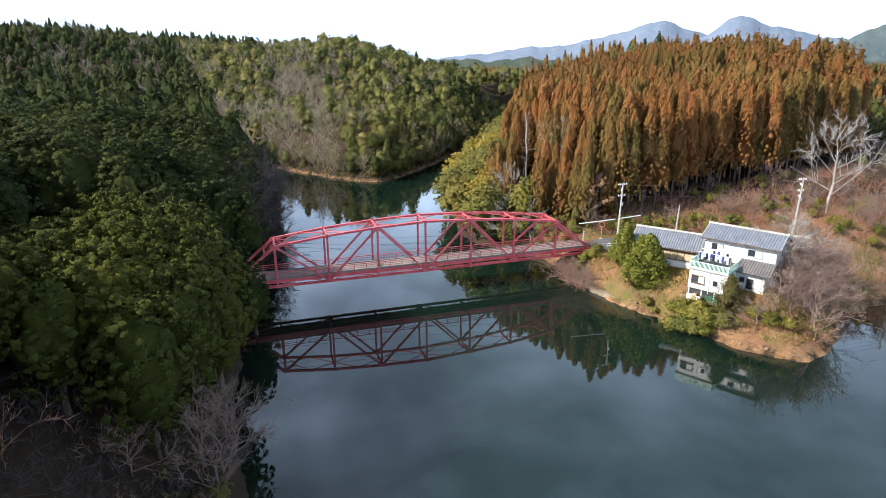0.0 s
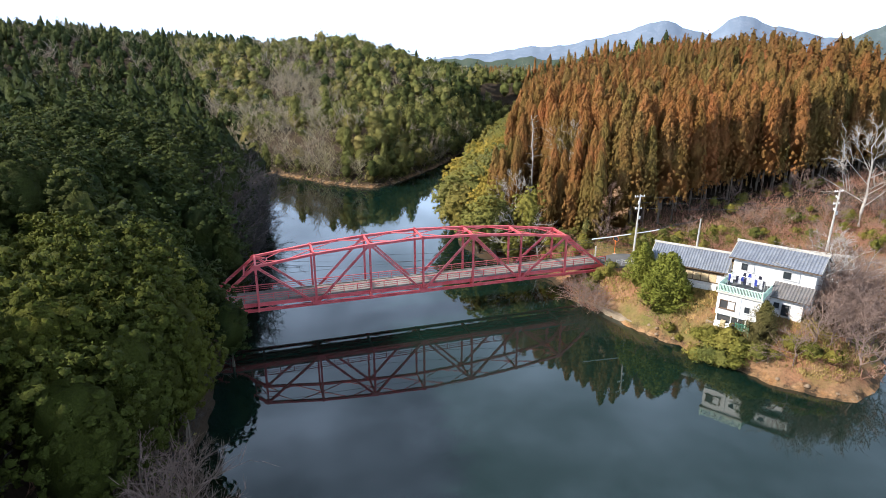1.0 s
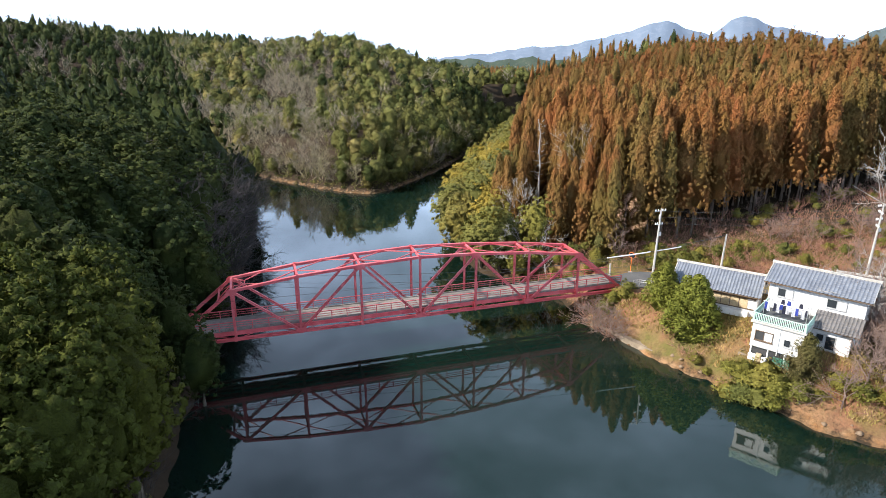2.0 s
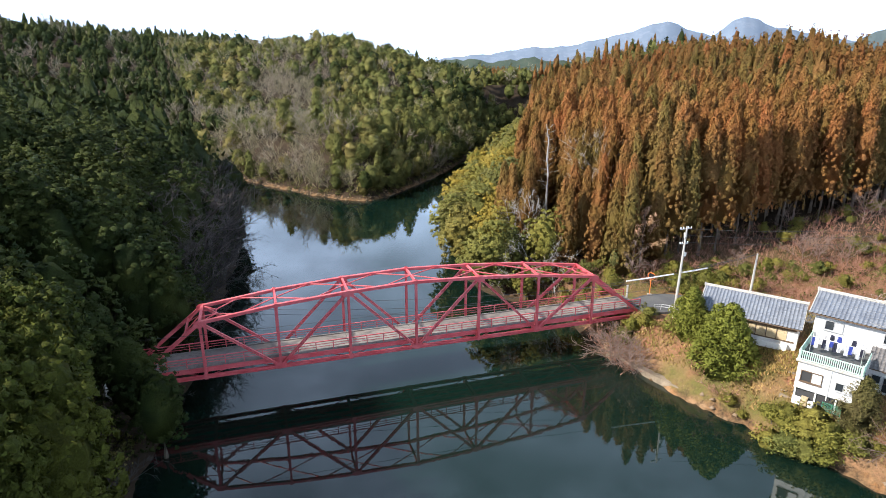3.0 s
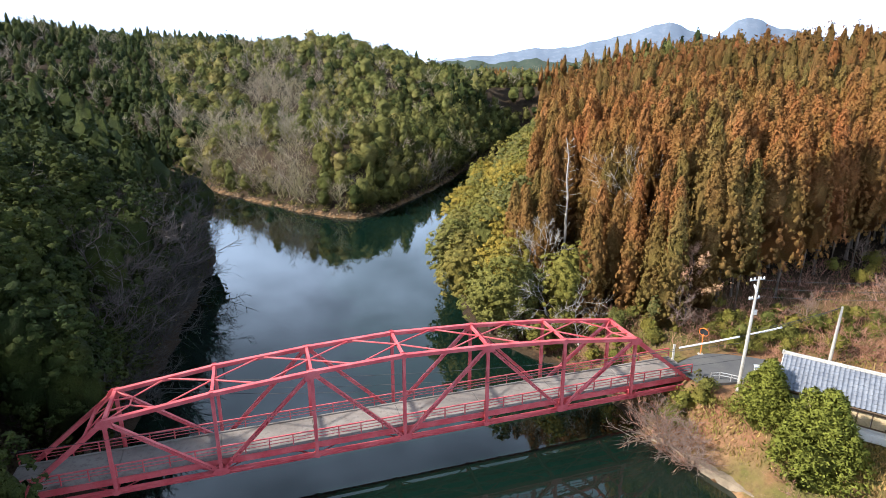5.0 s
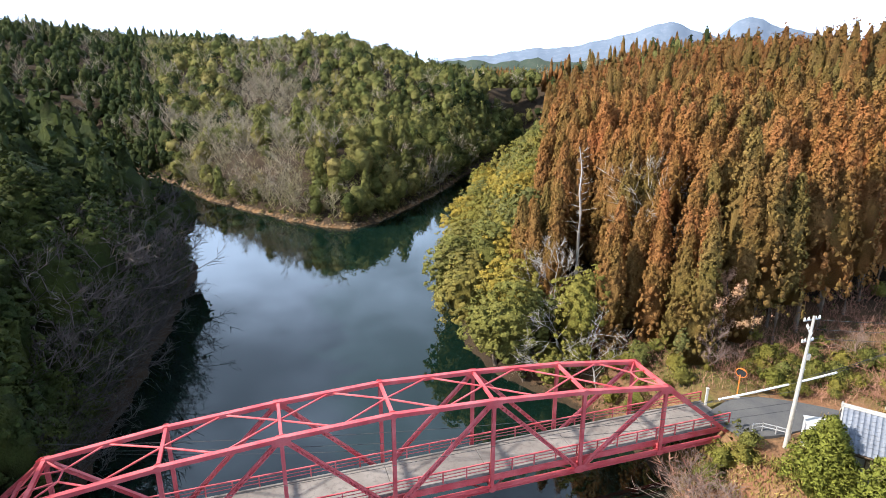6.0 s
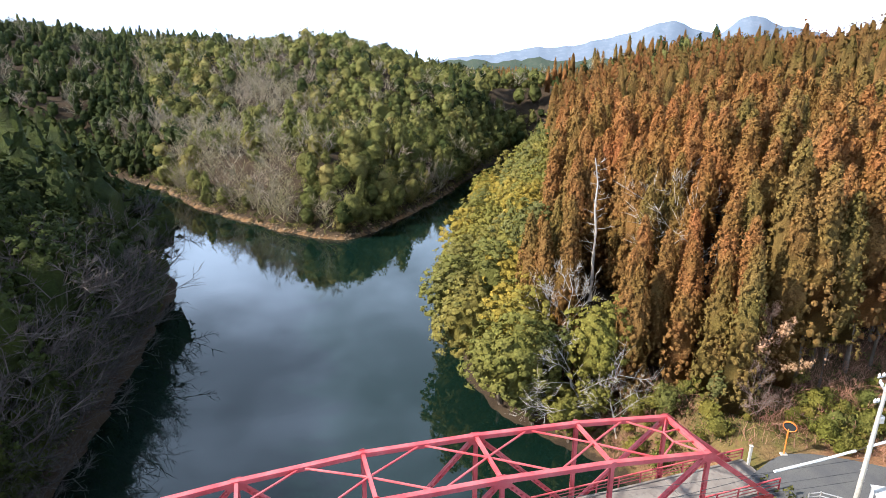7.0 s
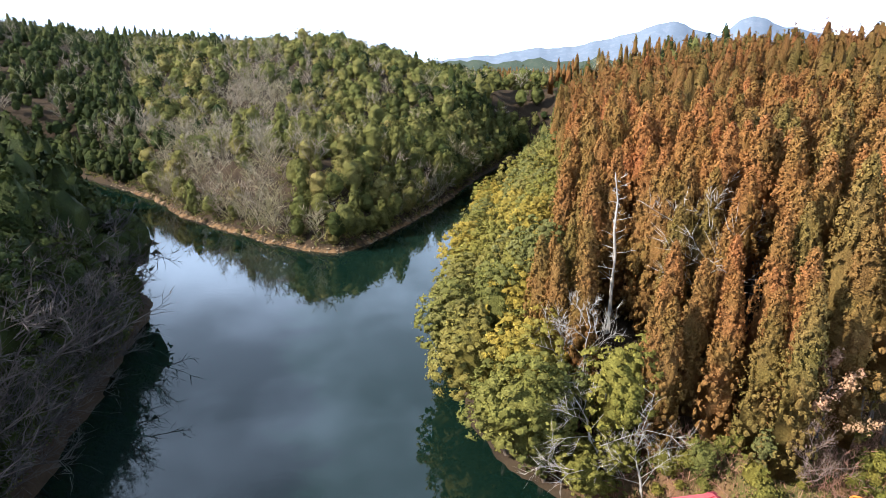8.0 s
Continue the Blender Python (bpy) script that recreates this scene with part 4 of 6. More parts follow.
def roadside_mirror():
    g = 4.75
    m = thing("road_mirror", "orange-posted round traffic mirror beside the lane", "traffic mirror", pose(27.6, 99.6, g))
    part("post", tube([(0, 0, -0.3), (0, 0, 2.5)], [0.055, 0.055], 8), M_ORANGE, m)
    part("foot", box((0.5, 0.4, 0.25), (0, 0, 0.05), 0.03), M_CONCRETE, m)
    d = pose(0, -0.12, 2.7, 100, 0, -40)
    bm = bmesh.new()
    r = bmesh.ops.create_circle(bm, cap_ends=True, segments=20, radius=0.45)
    bmesh.ops.solidify(bm, geom=bm.faces[:], thickness=0.05)
    disc = part("mirror", bm, M_GLASS, m, "round convex mirror", m=d)
    pts = [(0.47 * math.cos(a * math.pi / 10), 0.47 * math.sin(a * math.pi / 10), 0) for a in range(21)]
    part("rim", tube(pts, [0.035] * 21, 5), M_ORANGE, disc)
    part("hood", tube([(0.5 * math.cos(a * math.pi / 10), 0.5 * math.sin(a * math.pi / 10), 0.1) for a in range(2, 9)], [0.05] * 7, 5), M_ORANGE, disc)


roadside_mirror()


def sleeved_cable():
    """The service cable over the lane, wrapped in white guard tubes on both sides of the pole."""
    hang = Vector((28.25, 92.93, 10.2))
    west, east = Vector((-44.0, 72.3, 9.6)), Vector((39.5, 97.0, 11.3))
    cable(hang, west, 0.9, 24, 0.022)
    cable(hang, east, 0.05, 8, 0.022)
    for a, b in ((Vector((21.6, 91.02, 9.9)), Vector((27.75, 92.78, 10.17))), (Vector((28.75, 93.1, 10.24)), Vector((32.35, 94.2, 10.46)))):
        t = thing("cable_sleeve", "white plastic guard tube wrapped round the overhead cable", "cable sleeve", group="cable sleeves")
        part("tube", tube([a, a.lerp(b, 0.5) - Vector((0, 0, 0.03)), b], [0.085, 0.085, 0.085], 8), M_WHITE, t)
        for f in (0.02, 0.5, 0.98):
            q, d = a.lerp(b, f) - Vector((0, 0, 0.03 * (f == 0.5))), (b - a).normalized() * 0.05
            part("clip", tube([q - d, q + d], [0.1, 0.1], 8), M_METAL, t)


sleeved_cable()


def guard_fence():
    f = thing("guard_fence", "low grey pipe guard fence at the lane's edge", "fence", pose(0, 0, 0))
    pts = [(26.4, 94.2), (27.3, 94.35), (28.2, 93.9), (29.1, 93.35)]
    for x, y in pts:
        g = min(ground_at(x, y), 4.9)
        part("post", tube([(x, y, g - 0.3), (x, y, 5.65)], [0.05, 0.05], 6), M_METAL, f)
    for z in (5.6, 5.3):
        part("rail", tube([(x, y, z) for x, y in pts], [0.04] * 4, 6), M_METAL, f)


guard_fence()
sh = thing("white_shed", "small white sheet-metal shed beside the lane", "shed", pose(30.6, 92.8, 4.6, 0, 0, -16))
part("body", box((1.5, 1.2, 2.2), (0, 0, 1.1), 0.03), M_WHITE, sh)
part("roof", box((1.7, 1.4, 0.07), (0, 0, 2.26), 0.02), M_WHITE, sh, m=pose(0, 0, 0, 3, 0, 0))
part("door", box((0.7, 0.04, 1.8), (0.2, -0.62, 1.0), 0.01), M_WHITE, sh)


def name_post():
    p = thing("bridge_post", "pale stone post at the end of the bridge", "post", pose(24.2, 98.3, 4.6))
    part("pillar", box((0.2, 0.2, 2.0), (0, 0, 0.9), 0.03), M_CONCRETE, p)
    part("cap", box((0.26, 0.26, 0.12), (0, 0, 1.93), 0.03), M_CONCRETE, p)


name_post()


def revetment():
    """The low concrete edge along the water by the bridge."""
    pts = [(20.6, 91.6), (22.6, 88.6), (24.6, 85.4), (26.4, 82.9)]
    vs, fs = [], []
    for x, y in pts:
        n = Vector((-0.84, -0.54))
        for o, z in ((0.75, -0.8), (0.45, 0.62), (-0.25, 0.75), (-0.6, -0.3)):
            vs.append((x + n.x * o, y + n.y * o, z))
    for i in range(len(pts) - 1):
        for k in range(3):
            a = i * 4 + k
            fs.append((a, a + 4, a + 5, a + 1))
    fs += [(0, 1, 2, 3), (15, 14, 13, 12)]
    tagged(put("revetment", mesh_from("revetment", vs, fs), M_EDGE), "low weathered concrete edge along the water", "embankment", kind="structure")


revetment()


# ---- trees ----
rng = np.random.default_rng(7)


def unit(v):
    return v / np.maximum(np.linalg.norm(v, axis=-1, keepdims=True), 1e-9)


def leaf_triangles(centres, radii, each, size, up=0.35, narrow=0.7, r=None, out=None, spike=0.0):
    """Leaf sprays on the outside of clumps: corners and soft normals, (n, 6, 3)."""
    r = r or rng
    c = np.repeat(np.asarray(centres, float), each, 0)
    rad = np.repeat(np.asarray(radii, float), each, 0)
    u = unit(r.normal(size=c.shape) + np.array((0, 0, up)))
    p = c + u * rad * r.uniform(0.7, 1.05, (len(c), 1))
    nrm = unit(u + 0.4 * r.normal(size=c.shape))
    soft = u * 0.8 + 0.12 * r.normal(size=c.shape)
    soft += np.repeat(out, each, 0) * 0.5 if out is not None else np.array((0, 0, 0.3))
    a = unit(unit(np.cross(nrm, r.normal(size=c.shape))) + spike * u)
    b = unit(np.cross(nrm + 0.4 * r.normal(size=c.shape), a))
    s = size * r.uniform(0.6, 1.35, (len(c), 1))
    soft = unit(soft)
    return np.stack((p + a * s, p - 0.5 * a * s + narrow * b * s, p - 0.5 * a * s - narrow * b * s, soft, soft, soft), 1)


def crown_core(profile, r, sides=7, wobbly=0.12):
    """The dense inner foliage of a crown: an uneven lumpy hull; profile gives z and radius."""
    rings = []
    for z, rad in profile:
        th = np.arange(sides) * 2 * math.pi / sides + r.uniform(0, 1)
        q = rad * (1 + r.uniform(-wobbly, wobbly, sides))
        z = z + r.uniform(-wobbly, wobbly, sides) * 1.2
        rings.append(np.column_stack((np.cos(th) * q, np.sin(th) * q, z)))
    tri = []
    for a, b in zip(rings, rings[1:]):
        for k in range(sides):
            j = (k + 1) % sides
            tri += [(a[k], a[j], b[j]), (a[k], b[j], b[k])]
    tri = np.array(tri)
    mid = np.array((0, 0, 0.5 * (profile[0][0] + profile[-1][0])))
    n = unit((tri - mid) * np.array((1, 1, 0.5)))
    n = unit(n + 0.5 * np.sin(tri * 3.1 + 1.7 * tri[..., ::-1]))
    return np.concatenate((tri, n), 1)


CORE_FACES = []
G = (1 + 5 ** 0.5) / 2
BALL = unit(np.array([(-1, G, 0), (1, G, 0), (-1, -G, 0), (1, -G, 0), (0, -1, G), (0, 1, G), (0, -1, -G), (0, 1, -G), (G, 0, -1), (G, 0, 1), (-G, 0, -1), (-G, 0, 1)], float))
BALL_FACES = np.array([(0, 11, 5), (0, 5, 1), (0, 1, 7), (0, 7, 10), (0, 10, 11), (1, 5, 9), (5, 11, 4), (11, 10, 2), (10, 7, 6), (7, 1, 8), (3, 9, 4), (3, 4, 2), (3, 2, 6), (3, 6, 8), (3, 8, 9), (4, 9, 5), (2, 4, 11), (6, 2, 10), (8, 6, 7), (9, 8, 1)])


def tufts(centres, radii, out, r, keep=0.28):
    """Small uneven tufts of packed needles or leaves; only their outer sides are made."""
    tri = []
    for c, q, o in zip(centres, radii, unit(out)):
        v = BALL * r.uniform(0.72, 1.18, (12, 1)) * q
        th = r.uniform(0, 6.28)
        turn = np.array(((math.cos(th), -math.sin(th), 0), (math.sin(th), math.cos(th), 0), (0, 0, 1)))
        v, n = v @ turn.T, BALL @ turn.T
        f = BALL_FACES[(n[BALL_FACES].mean(1) @ o) > keep]
        tri.append(np.concatenate(((v + c)[f], unit(n * 0.8 + o * 0.35)[f]), 1))
    return np.concatenate(tri)


def cedar_crown(high, clumps, each, size, r, puff=0.55, slim=0.15, inner=True, low=0.04, needle=0.42, spike=0.0, packing=True):
    """A pointed, tufted crown: clumps of sprays in a spiral round the stem."""
    t = ((np.arange(clumps) + r.uniform(0, 1, clumps)) / clumps) ** 0.85
    z = high * (low + (0.98 - low) * t)
    t = (z / high - 0.04) / 0.94
    spread = (high * slim * (1 - t) ** 0.54 + 0.03) * np.clip(0.72 + 1.6 * z / high, 0, 1)
    th = np.arange(clumps) * 2.4 + r.uniform(-0.6, 0.6, clumps)
    k = np.sqrt(r.uniform(0.35, 0.92, clumps))
    c = np.column_stack((np.cos(th) * spread * k, np.sin(th) * spread * k, z))
    rad = puff * (0.5 + 0.5 * (1 - t))[:, None] * r.uniform(0.75, 1.25, (clumps, 1)) * np.array((1, 1, 1.3))
    out = np.column_stack((np.cos(th), np.sin(th), np.full(clumps, 0.35)))
    leaves = leaf_triangles(c, rad, each, size, 0.45, needle, r, out, spike)
    core = [(high * f, (high * slim * (1 - max(0, f - 0.04) / 0.94) ** 0.54) * 0.68 + 0.01) for f in (0.03, 0.15, 0.27, 0.39, 0.51, 0.63, 0.75, 0.86, 0.95) if f > low - 0.02]
    if not inner:
        return leaves
    packed = crown_core(core, r, 6, 0.28)
    if packing:
        packed = np.concatenate((tufts(c, rad * 0.66, out, r), packed))
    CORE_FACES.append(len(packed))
    return np.concatenate((leaves, packed))


def round_crown(high, wide, clumps, each, size, r, base=0.3, top=0.62, puff=0.1, inner=True, spike=0.6, packing=True, sides=7):
    """A broad uneven crown: clumps of leaves on boughs that spread from the stem."""
    u = unit(r.normal(size=(clumps, 3)) * np.array((1, 1, 0.9)) + np.array((0, 0, 0.25)))
    boughs = unit(r.normal(size=(9, 3)) + np.array((0, 0, 0.3)))
    reach = 0.70 + 0.30 * np.clip(np.max(u @ boughs.T, 1) * 4 - 2.9, 0, 1)
    mid = high * (base + (1 - base) * 0.5)
    scale = np.array((wide * 0.5, wide * 0.5, high * (1 - base) * 0.5)) - wide * puff * 0.6
    depth = np.where(r.uniform(0, 1, clumps) < 0.8, r.uniform(0.82, 1.0, clumps), r.uniform(0.35, 0.8, clumps))
    c = u * scale * (reach * depth)[:, None] + np.array((0, 0, mid))
    rad = wide * puff * r.uniform(0.7, 1.35, (clumps, 1)) * np.array((1, 1, 0.8))
    leaves = leaf_triangles(c, rad, each, size, 0.4, top, r, u, spike)
    half = high * (1 - base) * 0.5
    core = [(mid + half * 0.60 * math.sin(f), wide * 0.5 * 0.54 * math.cos(f)) for f in (-1.5, -0.7, -0.2, 0.3, 0.75, 1.15, 1.55)]
    if not inner:
        return leaves
    packed = crown_core(core, r, sides, 0.24)
    if packing:
        packed = np.concatenate((tufts(c, rad * 0.78, u + np.array((0, 0, 0.3)), r), packed))
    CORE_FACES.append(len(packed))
    return np.concatenate((leaves, packed))


def twig_strips(start, way, length, rad, r, level, out, spread=0.6, lift=0.12, many=13):
    """A branch and its twigs, gathered in out as points, radii and level."""
    pts = [start]
    d = way
    for k in range(3):
        d = unit(d + r.normal(size=3) * 0.17 + np.array((0, 0, lift * 0.4)))
        pts.append(pts[-1] + d * length / 3)
    out.append((pts, [rad, rad * 0.75, rad * 0.5, rad * 0.15], level))
    if level <= 0:
        return
    for k in range(int(r.integers(4, 7)) if level > 1 else many):
        f = r.uniform(0.15, 1.0) ** 0.8
        i = min(int(f * 3), 2)
        p = pts[i] + (pts[i + 1] - pts[i]) * (f * 3 - i)
        side = unit(np.cross(d, r.normal(size=3)))
        w = unit(d * (1 - spread * 0.5) + side * spread + np.array((0, 0, lift)))
        twig_strips(p, w, length * r.uniform(0.4, 0.7), rad * (0.5 if level > 1 else 0.6), r, level - 1, out, spread, lift, many)


def spikes_to_triangles(out, sides=3, fine=0.02):
    """Branches as three-sided tapered bars, the last twigs as single slivers."""
    tri = []
    for pts, rads, level in out:
        d = unit((pts[-1] - pts[0])[None])[0]
        e = unit(np.cross(d, np.array((0.3 + len(tri) % 3, 0.9 - len(tri) % 2, 0.31)))[None])[0]
        f = np.cross(d, e)
        if level == 0:
            w = max(rads[0], fine)
            tri.append((pts[0] + e * w, pts[0] - e * w, pts[2] + f * w * 0.3))
            tri.append((pts[1] + f * w * 0.8, pts[1] - f * w * 0.8, pts[3]))
            continue
        rings = [[pts[i] + max(rads[i], 0.008) * (e * math.cos(2 * math.pi * k / sides) + f * math.sin(2 * math.pi * k / sides)) for k in range(sides)] for i in (0, 2, 3)]
        for q0, q1 in zip(rings, rings[1:]):
            for k in range(sides):
                j = (k + 1) % sides
                tri.append((q0[k], q0[j], q1[j]))
                tri.append((q0[k], q1[j], q1[k]))
    return np.array(tri)


def bare_branches(high, r, limbs=10, level=3, spread=0.65, lift=0.2, thick=0.07, low=0.22, many=12, fine=0.022):
    """Limbs of a leafless tree round its stem."""
    out = []
    for k in range(limbs):
        z = high * (low + (0.85 - low) * k / limbs)
        th = k * 2.4 + r.uniform(-0.4, 0.4)
        w = unit(np.array((math.cos(th), math.sin(th), 0.75))[None])[0]
        twig_strips(np.array((0, 0, z)), w, (high - z) * 0.5 + high * 0.14, thick * (1.1 - 0.6 * k / limbs), r, level - 1, out, spread, lift, many)
    twig_strips(np.array((0, 0, high * 0.8)), np.array((0.05, 0, 1.0)), high * 0.22, thick * 0.5, r, level - 1, out, spread, lift, many)
    return spikes_to_triangles(out, 3, fine)


def stem_mesh(high, rad, r, bend=0.15, tip=0.25):
    bm = bmesh.new()
    pts, rads = [], []
    for k in range(7):
        f = k / 6
        pts.append(Vector((bend * math.sin(f * 2.3) * high * 0.05 * r.normal(), bend * high * 0.05 * f * r.normal(), high * f - 0.6 * (k == 0))))
        rads.append(rad * (1 - f * (1 - tip)) * (1.35 if k == 0 else 1))
    add_tube(bm, pts, rads, 7)
    me = bpy.data.meshes.new("trunk")
    bm.to_mesh(me)
    bm.free()
    return me


MASTERS = {}
BRUSH = []


def leaf_mesh(name, tri, material, inside=0):
    """Leaves with their soft normals as one mesh; plain triangles as they are."""
    if tri.shape[1] == 3:
        return tri_mesh(name, tri, material)
    me = face_mesh(name, tri[:, :3].reshape(-1, 3), np.arange(3 * len(tri)).reshape(-1, 3), material)
    soften(me, tri[:, 3:].reshape(-1, 3))
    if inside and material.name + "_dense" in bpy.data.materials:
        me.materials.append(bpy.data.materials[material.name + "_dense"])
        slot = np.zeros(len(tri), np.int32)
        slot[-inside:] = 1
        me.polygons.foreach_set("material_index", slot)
    return me


def soften(me, normals):
    me.normals_split_custom_set_from_vertices(normals.tolist())



def plant(kind, x, y, scale=1.0, turn=0.0, z=None, squash=1.0, lean=0.0, side=0.0):
    """A tree of that kind as a thing of its own."""
    k = MASTERS[kind]
    e = new(k["name"])
    e.empty_display_size = 0.3
    tagged(e, k["label"], k["category"], k["group"])
    g = ground_at(x, y) if z is None else z
    e.matrix_basis = pose(x, y, g - 0.05, lean, side, turn) @ Matrix.Diagonal((scale * squash, scale * squash, scale, 1))
    put("trunk", k["stem"], None, e)
    put(k["crown_name"], k["crown"], None, e, k["crown_label"])
    return e


def master(kind, name, label, category, group, stem, bark, tri, material, crown_name="crown", crown_label=""):
    stem.materials.append(bark)
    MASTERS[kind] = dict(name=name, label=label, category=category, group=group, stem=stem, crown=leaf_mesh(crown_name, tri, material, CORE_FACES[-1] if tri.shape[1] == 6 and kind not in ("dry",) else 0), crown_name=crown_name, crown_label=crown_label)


for v in range(5):
    r = np.random.default_rng(100 + v)
    rusty = "tall narrow cedar with rusty brown-green winter foliage"
    master(f"cedar{v}", "cedar_tree", rusty, "tree", "cedar plantation", stem_mesh(21, 0.22, r, tip=0.2), M_BARK, cedar_crown(22, 330, 11, 0.16, r, 0.56, 0.142, needle=0.5, spike=0.3), M_CEDAR)
    master(f"edgecedar{v}", "cedar_tree", "tall cedar at the plantation's edge with bare lower trunk", "tree", "cedar plantation", stem_mesh(21, 0.22, r, tip=0.2), M_BARK, cedar_crown(22, 270, 11, 0.16, r, 0.56, 0.142, True, 0.20, 0.5, 0.3), M_CEDAR)
    master(f"tallcedar{v}", "cedar_tree", "tall cedar inside the plantation with rusty brown-green crown", "tree", "cedar plantation", stem_mesh(21, 0.22, r, tip=0.2), M_BARK, cedar_crown(22, 140, 9, 0.18, r, 0.58, 0.145, True, 0.5, 0.5, 0.3), M_CEDAR)
for v in range(4):
    r = np.random.default_rng(200 + v)
    master(f"cypress{v}", "evergreen_tree", "dense dark green evergreen tree on the lake bank", "tree", "evergreen wood on the bank", stem_mesh(9.5, 0.24, r, tip=0.3), M_BARK, round_crown(13.5, 7.4, 175, 8, 0.145, r, 0.0, 0.55, 0.064, spike=0.45), M_CYPRESS)
for v in range(3):
    r = np.random.default_rng(250 + v)
    master(f"camphor{v}", "broadleaf_tree", "dense round evergreen tree with sunlight put into its yellow-green colour", "tree", "evergreen wood on the bank", stem_mesh(8.0, 0.26, r, tip=0.3), M_BARK, round_crown(12, 8.2, 330, 11, 0.13, r, 0.0, 0.5, 0.05, spike=0.5), M_CAMPHOR)
for v in range(4):
    r = np.random.default_rng(300 + v)
    master(f"oak{v}", "oak_tree", "evergreen broadleaf tree with yellow-green crown", "tree", "broadleaf trees on the bank", stem_mesh(6.5, 0.22, r, 0.4, 0.4), M_BARK, round_crown(10, 7.4, 200, 14, 0.125, r, 0.0, 0.6, 0.06, spike=0.4), M_OAK)
for v in range(4):
    r = np.random.default_rng(400 + v)
    stem, branches = stem_mesh(8.6, 0.15, r, 0.6, 0.15), bare_branches(9.5, r, 11, 3, 0.6, 0.12, 0.10, 0.12, 8)
    master(f"palebare{v}", "bare_tree", "leafless pinkish-grey tree with fine spreading twigs", "tree", "leafless trees on the point", stem.copy(), M_TWIG_PALE, branches, M_TWIG_PALE, "branch_work")
    master(f"bare{v}", "bare_tree", "leafless dark grey tree with fine spreading twigs", "tree", "leafless trees on the bank", stem, M_TWIG, branches, M_TWIG, "branch_work")
for v in range(2):
    r = np.random.default_rng(450 + v)
    master(f"snag{v}", "bleached_tree", "leafless tree with pale bleached bark", "tree", "bleached leafless trees", stem_mesh(10.5, 0.19, r, 0.5, 0.15), M_SNAG, bare_branches(11, r, 11, 3, 0.7, 0.14, 0.06, 0.2, 10, 0.018), M_SNAG, "branch_work")
for v in range(3):
    r = np.random.default_rng(430 + v)
    master(f"ashbare{v}", "bare_tree", "large leafless brown-grey tree with spreading limbs", "tree", "leafless trees on the bank", stem_mesh(9.5, 0.24, r, 0.5, 0.2), M_TWIG_ASH, bare_branches(11, r, 11, 3, 0.62, 0.12, 0.11, 0.2, 10, 0.016), M_TWIG_ASH, "branch_work")
r = np.random.default_rng(470)
stubs = []
for k in range(26):
    th, z = k * 2.4, 5.5 + 0.4 * k
    w = unit(np.array((math.cos(th), math.sin(th), 0.25))[None])[0]
    twig_strips(np.array((0, 0, z)), w, r.uniform(0.7, 2.2) * (1.25 - z / 20), 0.055, r, 1, stubs, 0.5, 0.1, 3)
master("tallsnag", "bleached_tree", "tall straight dead trunk with short white branch stubs", "tree", "bleached leafless trees", stem_mesh(16, 0.24, r, 0.3, 0.2), M_SNAG, spikes_to_triangles(stubs, 3, 0.02), M_SNAG, "branch_work")
for v in range(3):
    r = np.random.default_rng(480 + v)
    out = []
    for k in range(5):
        th = k * 2.4
        w = unit(np.array((math.cos(th), math.sin(th), r.uniform(0.3, 1.3)))[None])[0]
        twig_strips(np.array((0.1 * math.cos(th), 0.1 * math.sin(th), -0.05)), w, r.uniform(1.5, 2.3), 0.03, r, 2, out, 0.6, 0.1, 3)
    BRUSH.append(spikes_to_triangles(out, 3, 0.024))
    master(f"greybrush{v}", "bare_shrub", "leafless grey shrub of fine tangled twigs", "shrub", "leafless shrubs", stem_mesh(0.8, 0.05, r), M_TWIG, BRUSH[-1], M_TWIG, "branch_work")
    master(f"brush{v}", "bare_shrub", "leafless brown shrub of tangled twigs", "shrub", "leafless shrubs", stem_mesh(0.8, 0.05, r), M_TWIG_RED, spikes_to_triangles(out, 3, 0.026), M_TWIG_RED, "branch_work")
for v in range(3):
    r = np.random.default_rng(500 + v)
    master(f"shrub{v}", "shrub", "rounded yellow-green leafy shrub", "shrub", "leafy shrubs", stem_mesh(1.0, 0.06, r), M_BARK, round_crown(2.0, 2.5, 34, 24, 0.085, r, 0.0, 0.5, 0.12, True, 0.4, False), M_SHRUB)
r = np.random.default_rng(550)
master("camellia", "garden_tree", "rounded evergreen with dull green and reddish-brown leaves", "tree", "", stem_mesh(3.0, 0.1, r), M_BARK, cedar_crown(5.0, 150, 50, 0.09, r, 0.5, 0.42, packing=False), M_CAMELLIA)
master("yew", "garden_conifer", "bushy bright green conifer beside the house", "tree", "conifers by the house", stem_mesh(4.5, 0.16, r), M_BARK, np.concatenate([cedar_crown(h, n, 42, 0.135, r, 0.46, slim, inner=False, spike=0.8, needle=0.4) + np.concatenate((np.tile((x, y, z), (3, 1)), np.zeros((3, 3))))[None] for h, n, slim, x, y, z in ((5.0, 90, 0.36, 1.0, 0.5, 0.5), (4.6, 80, 0.38, -1.0, 0.7, 0.3), (4.2, 80, 0.40, 0.2, -1.2, 0.2), (5.6, 60, 0.26, -0.3, 0.9, 1.0))] + [cedar_crown(6.9, 170, 42, 0.135, r, 0.5, 0.33, packing=False, spike=0.8, needle=0.4)]), M_YEW)
r = np.random.default_rng(560)
dry = bare_branches(6.5, r, 9, 2, 0.7, 0.2, 0.05)
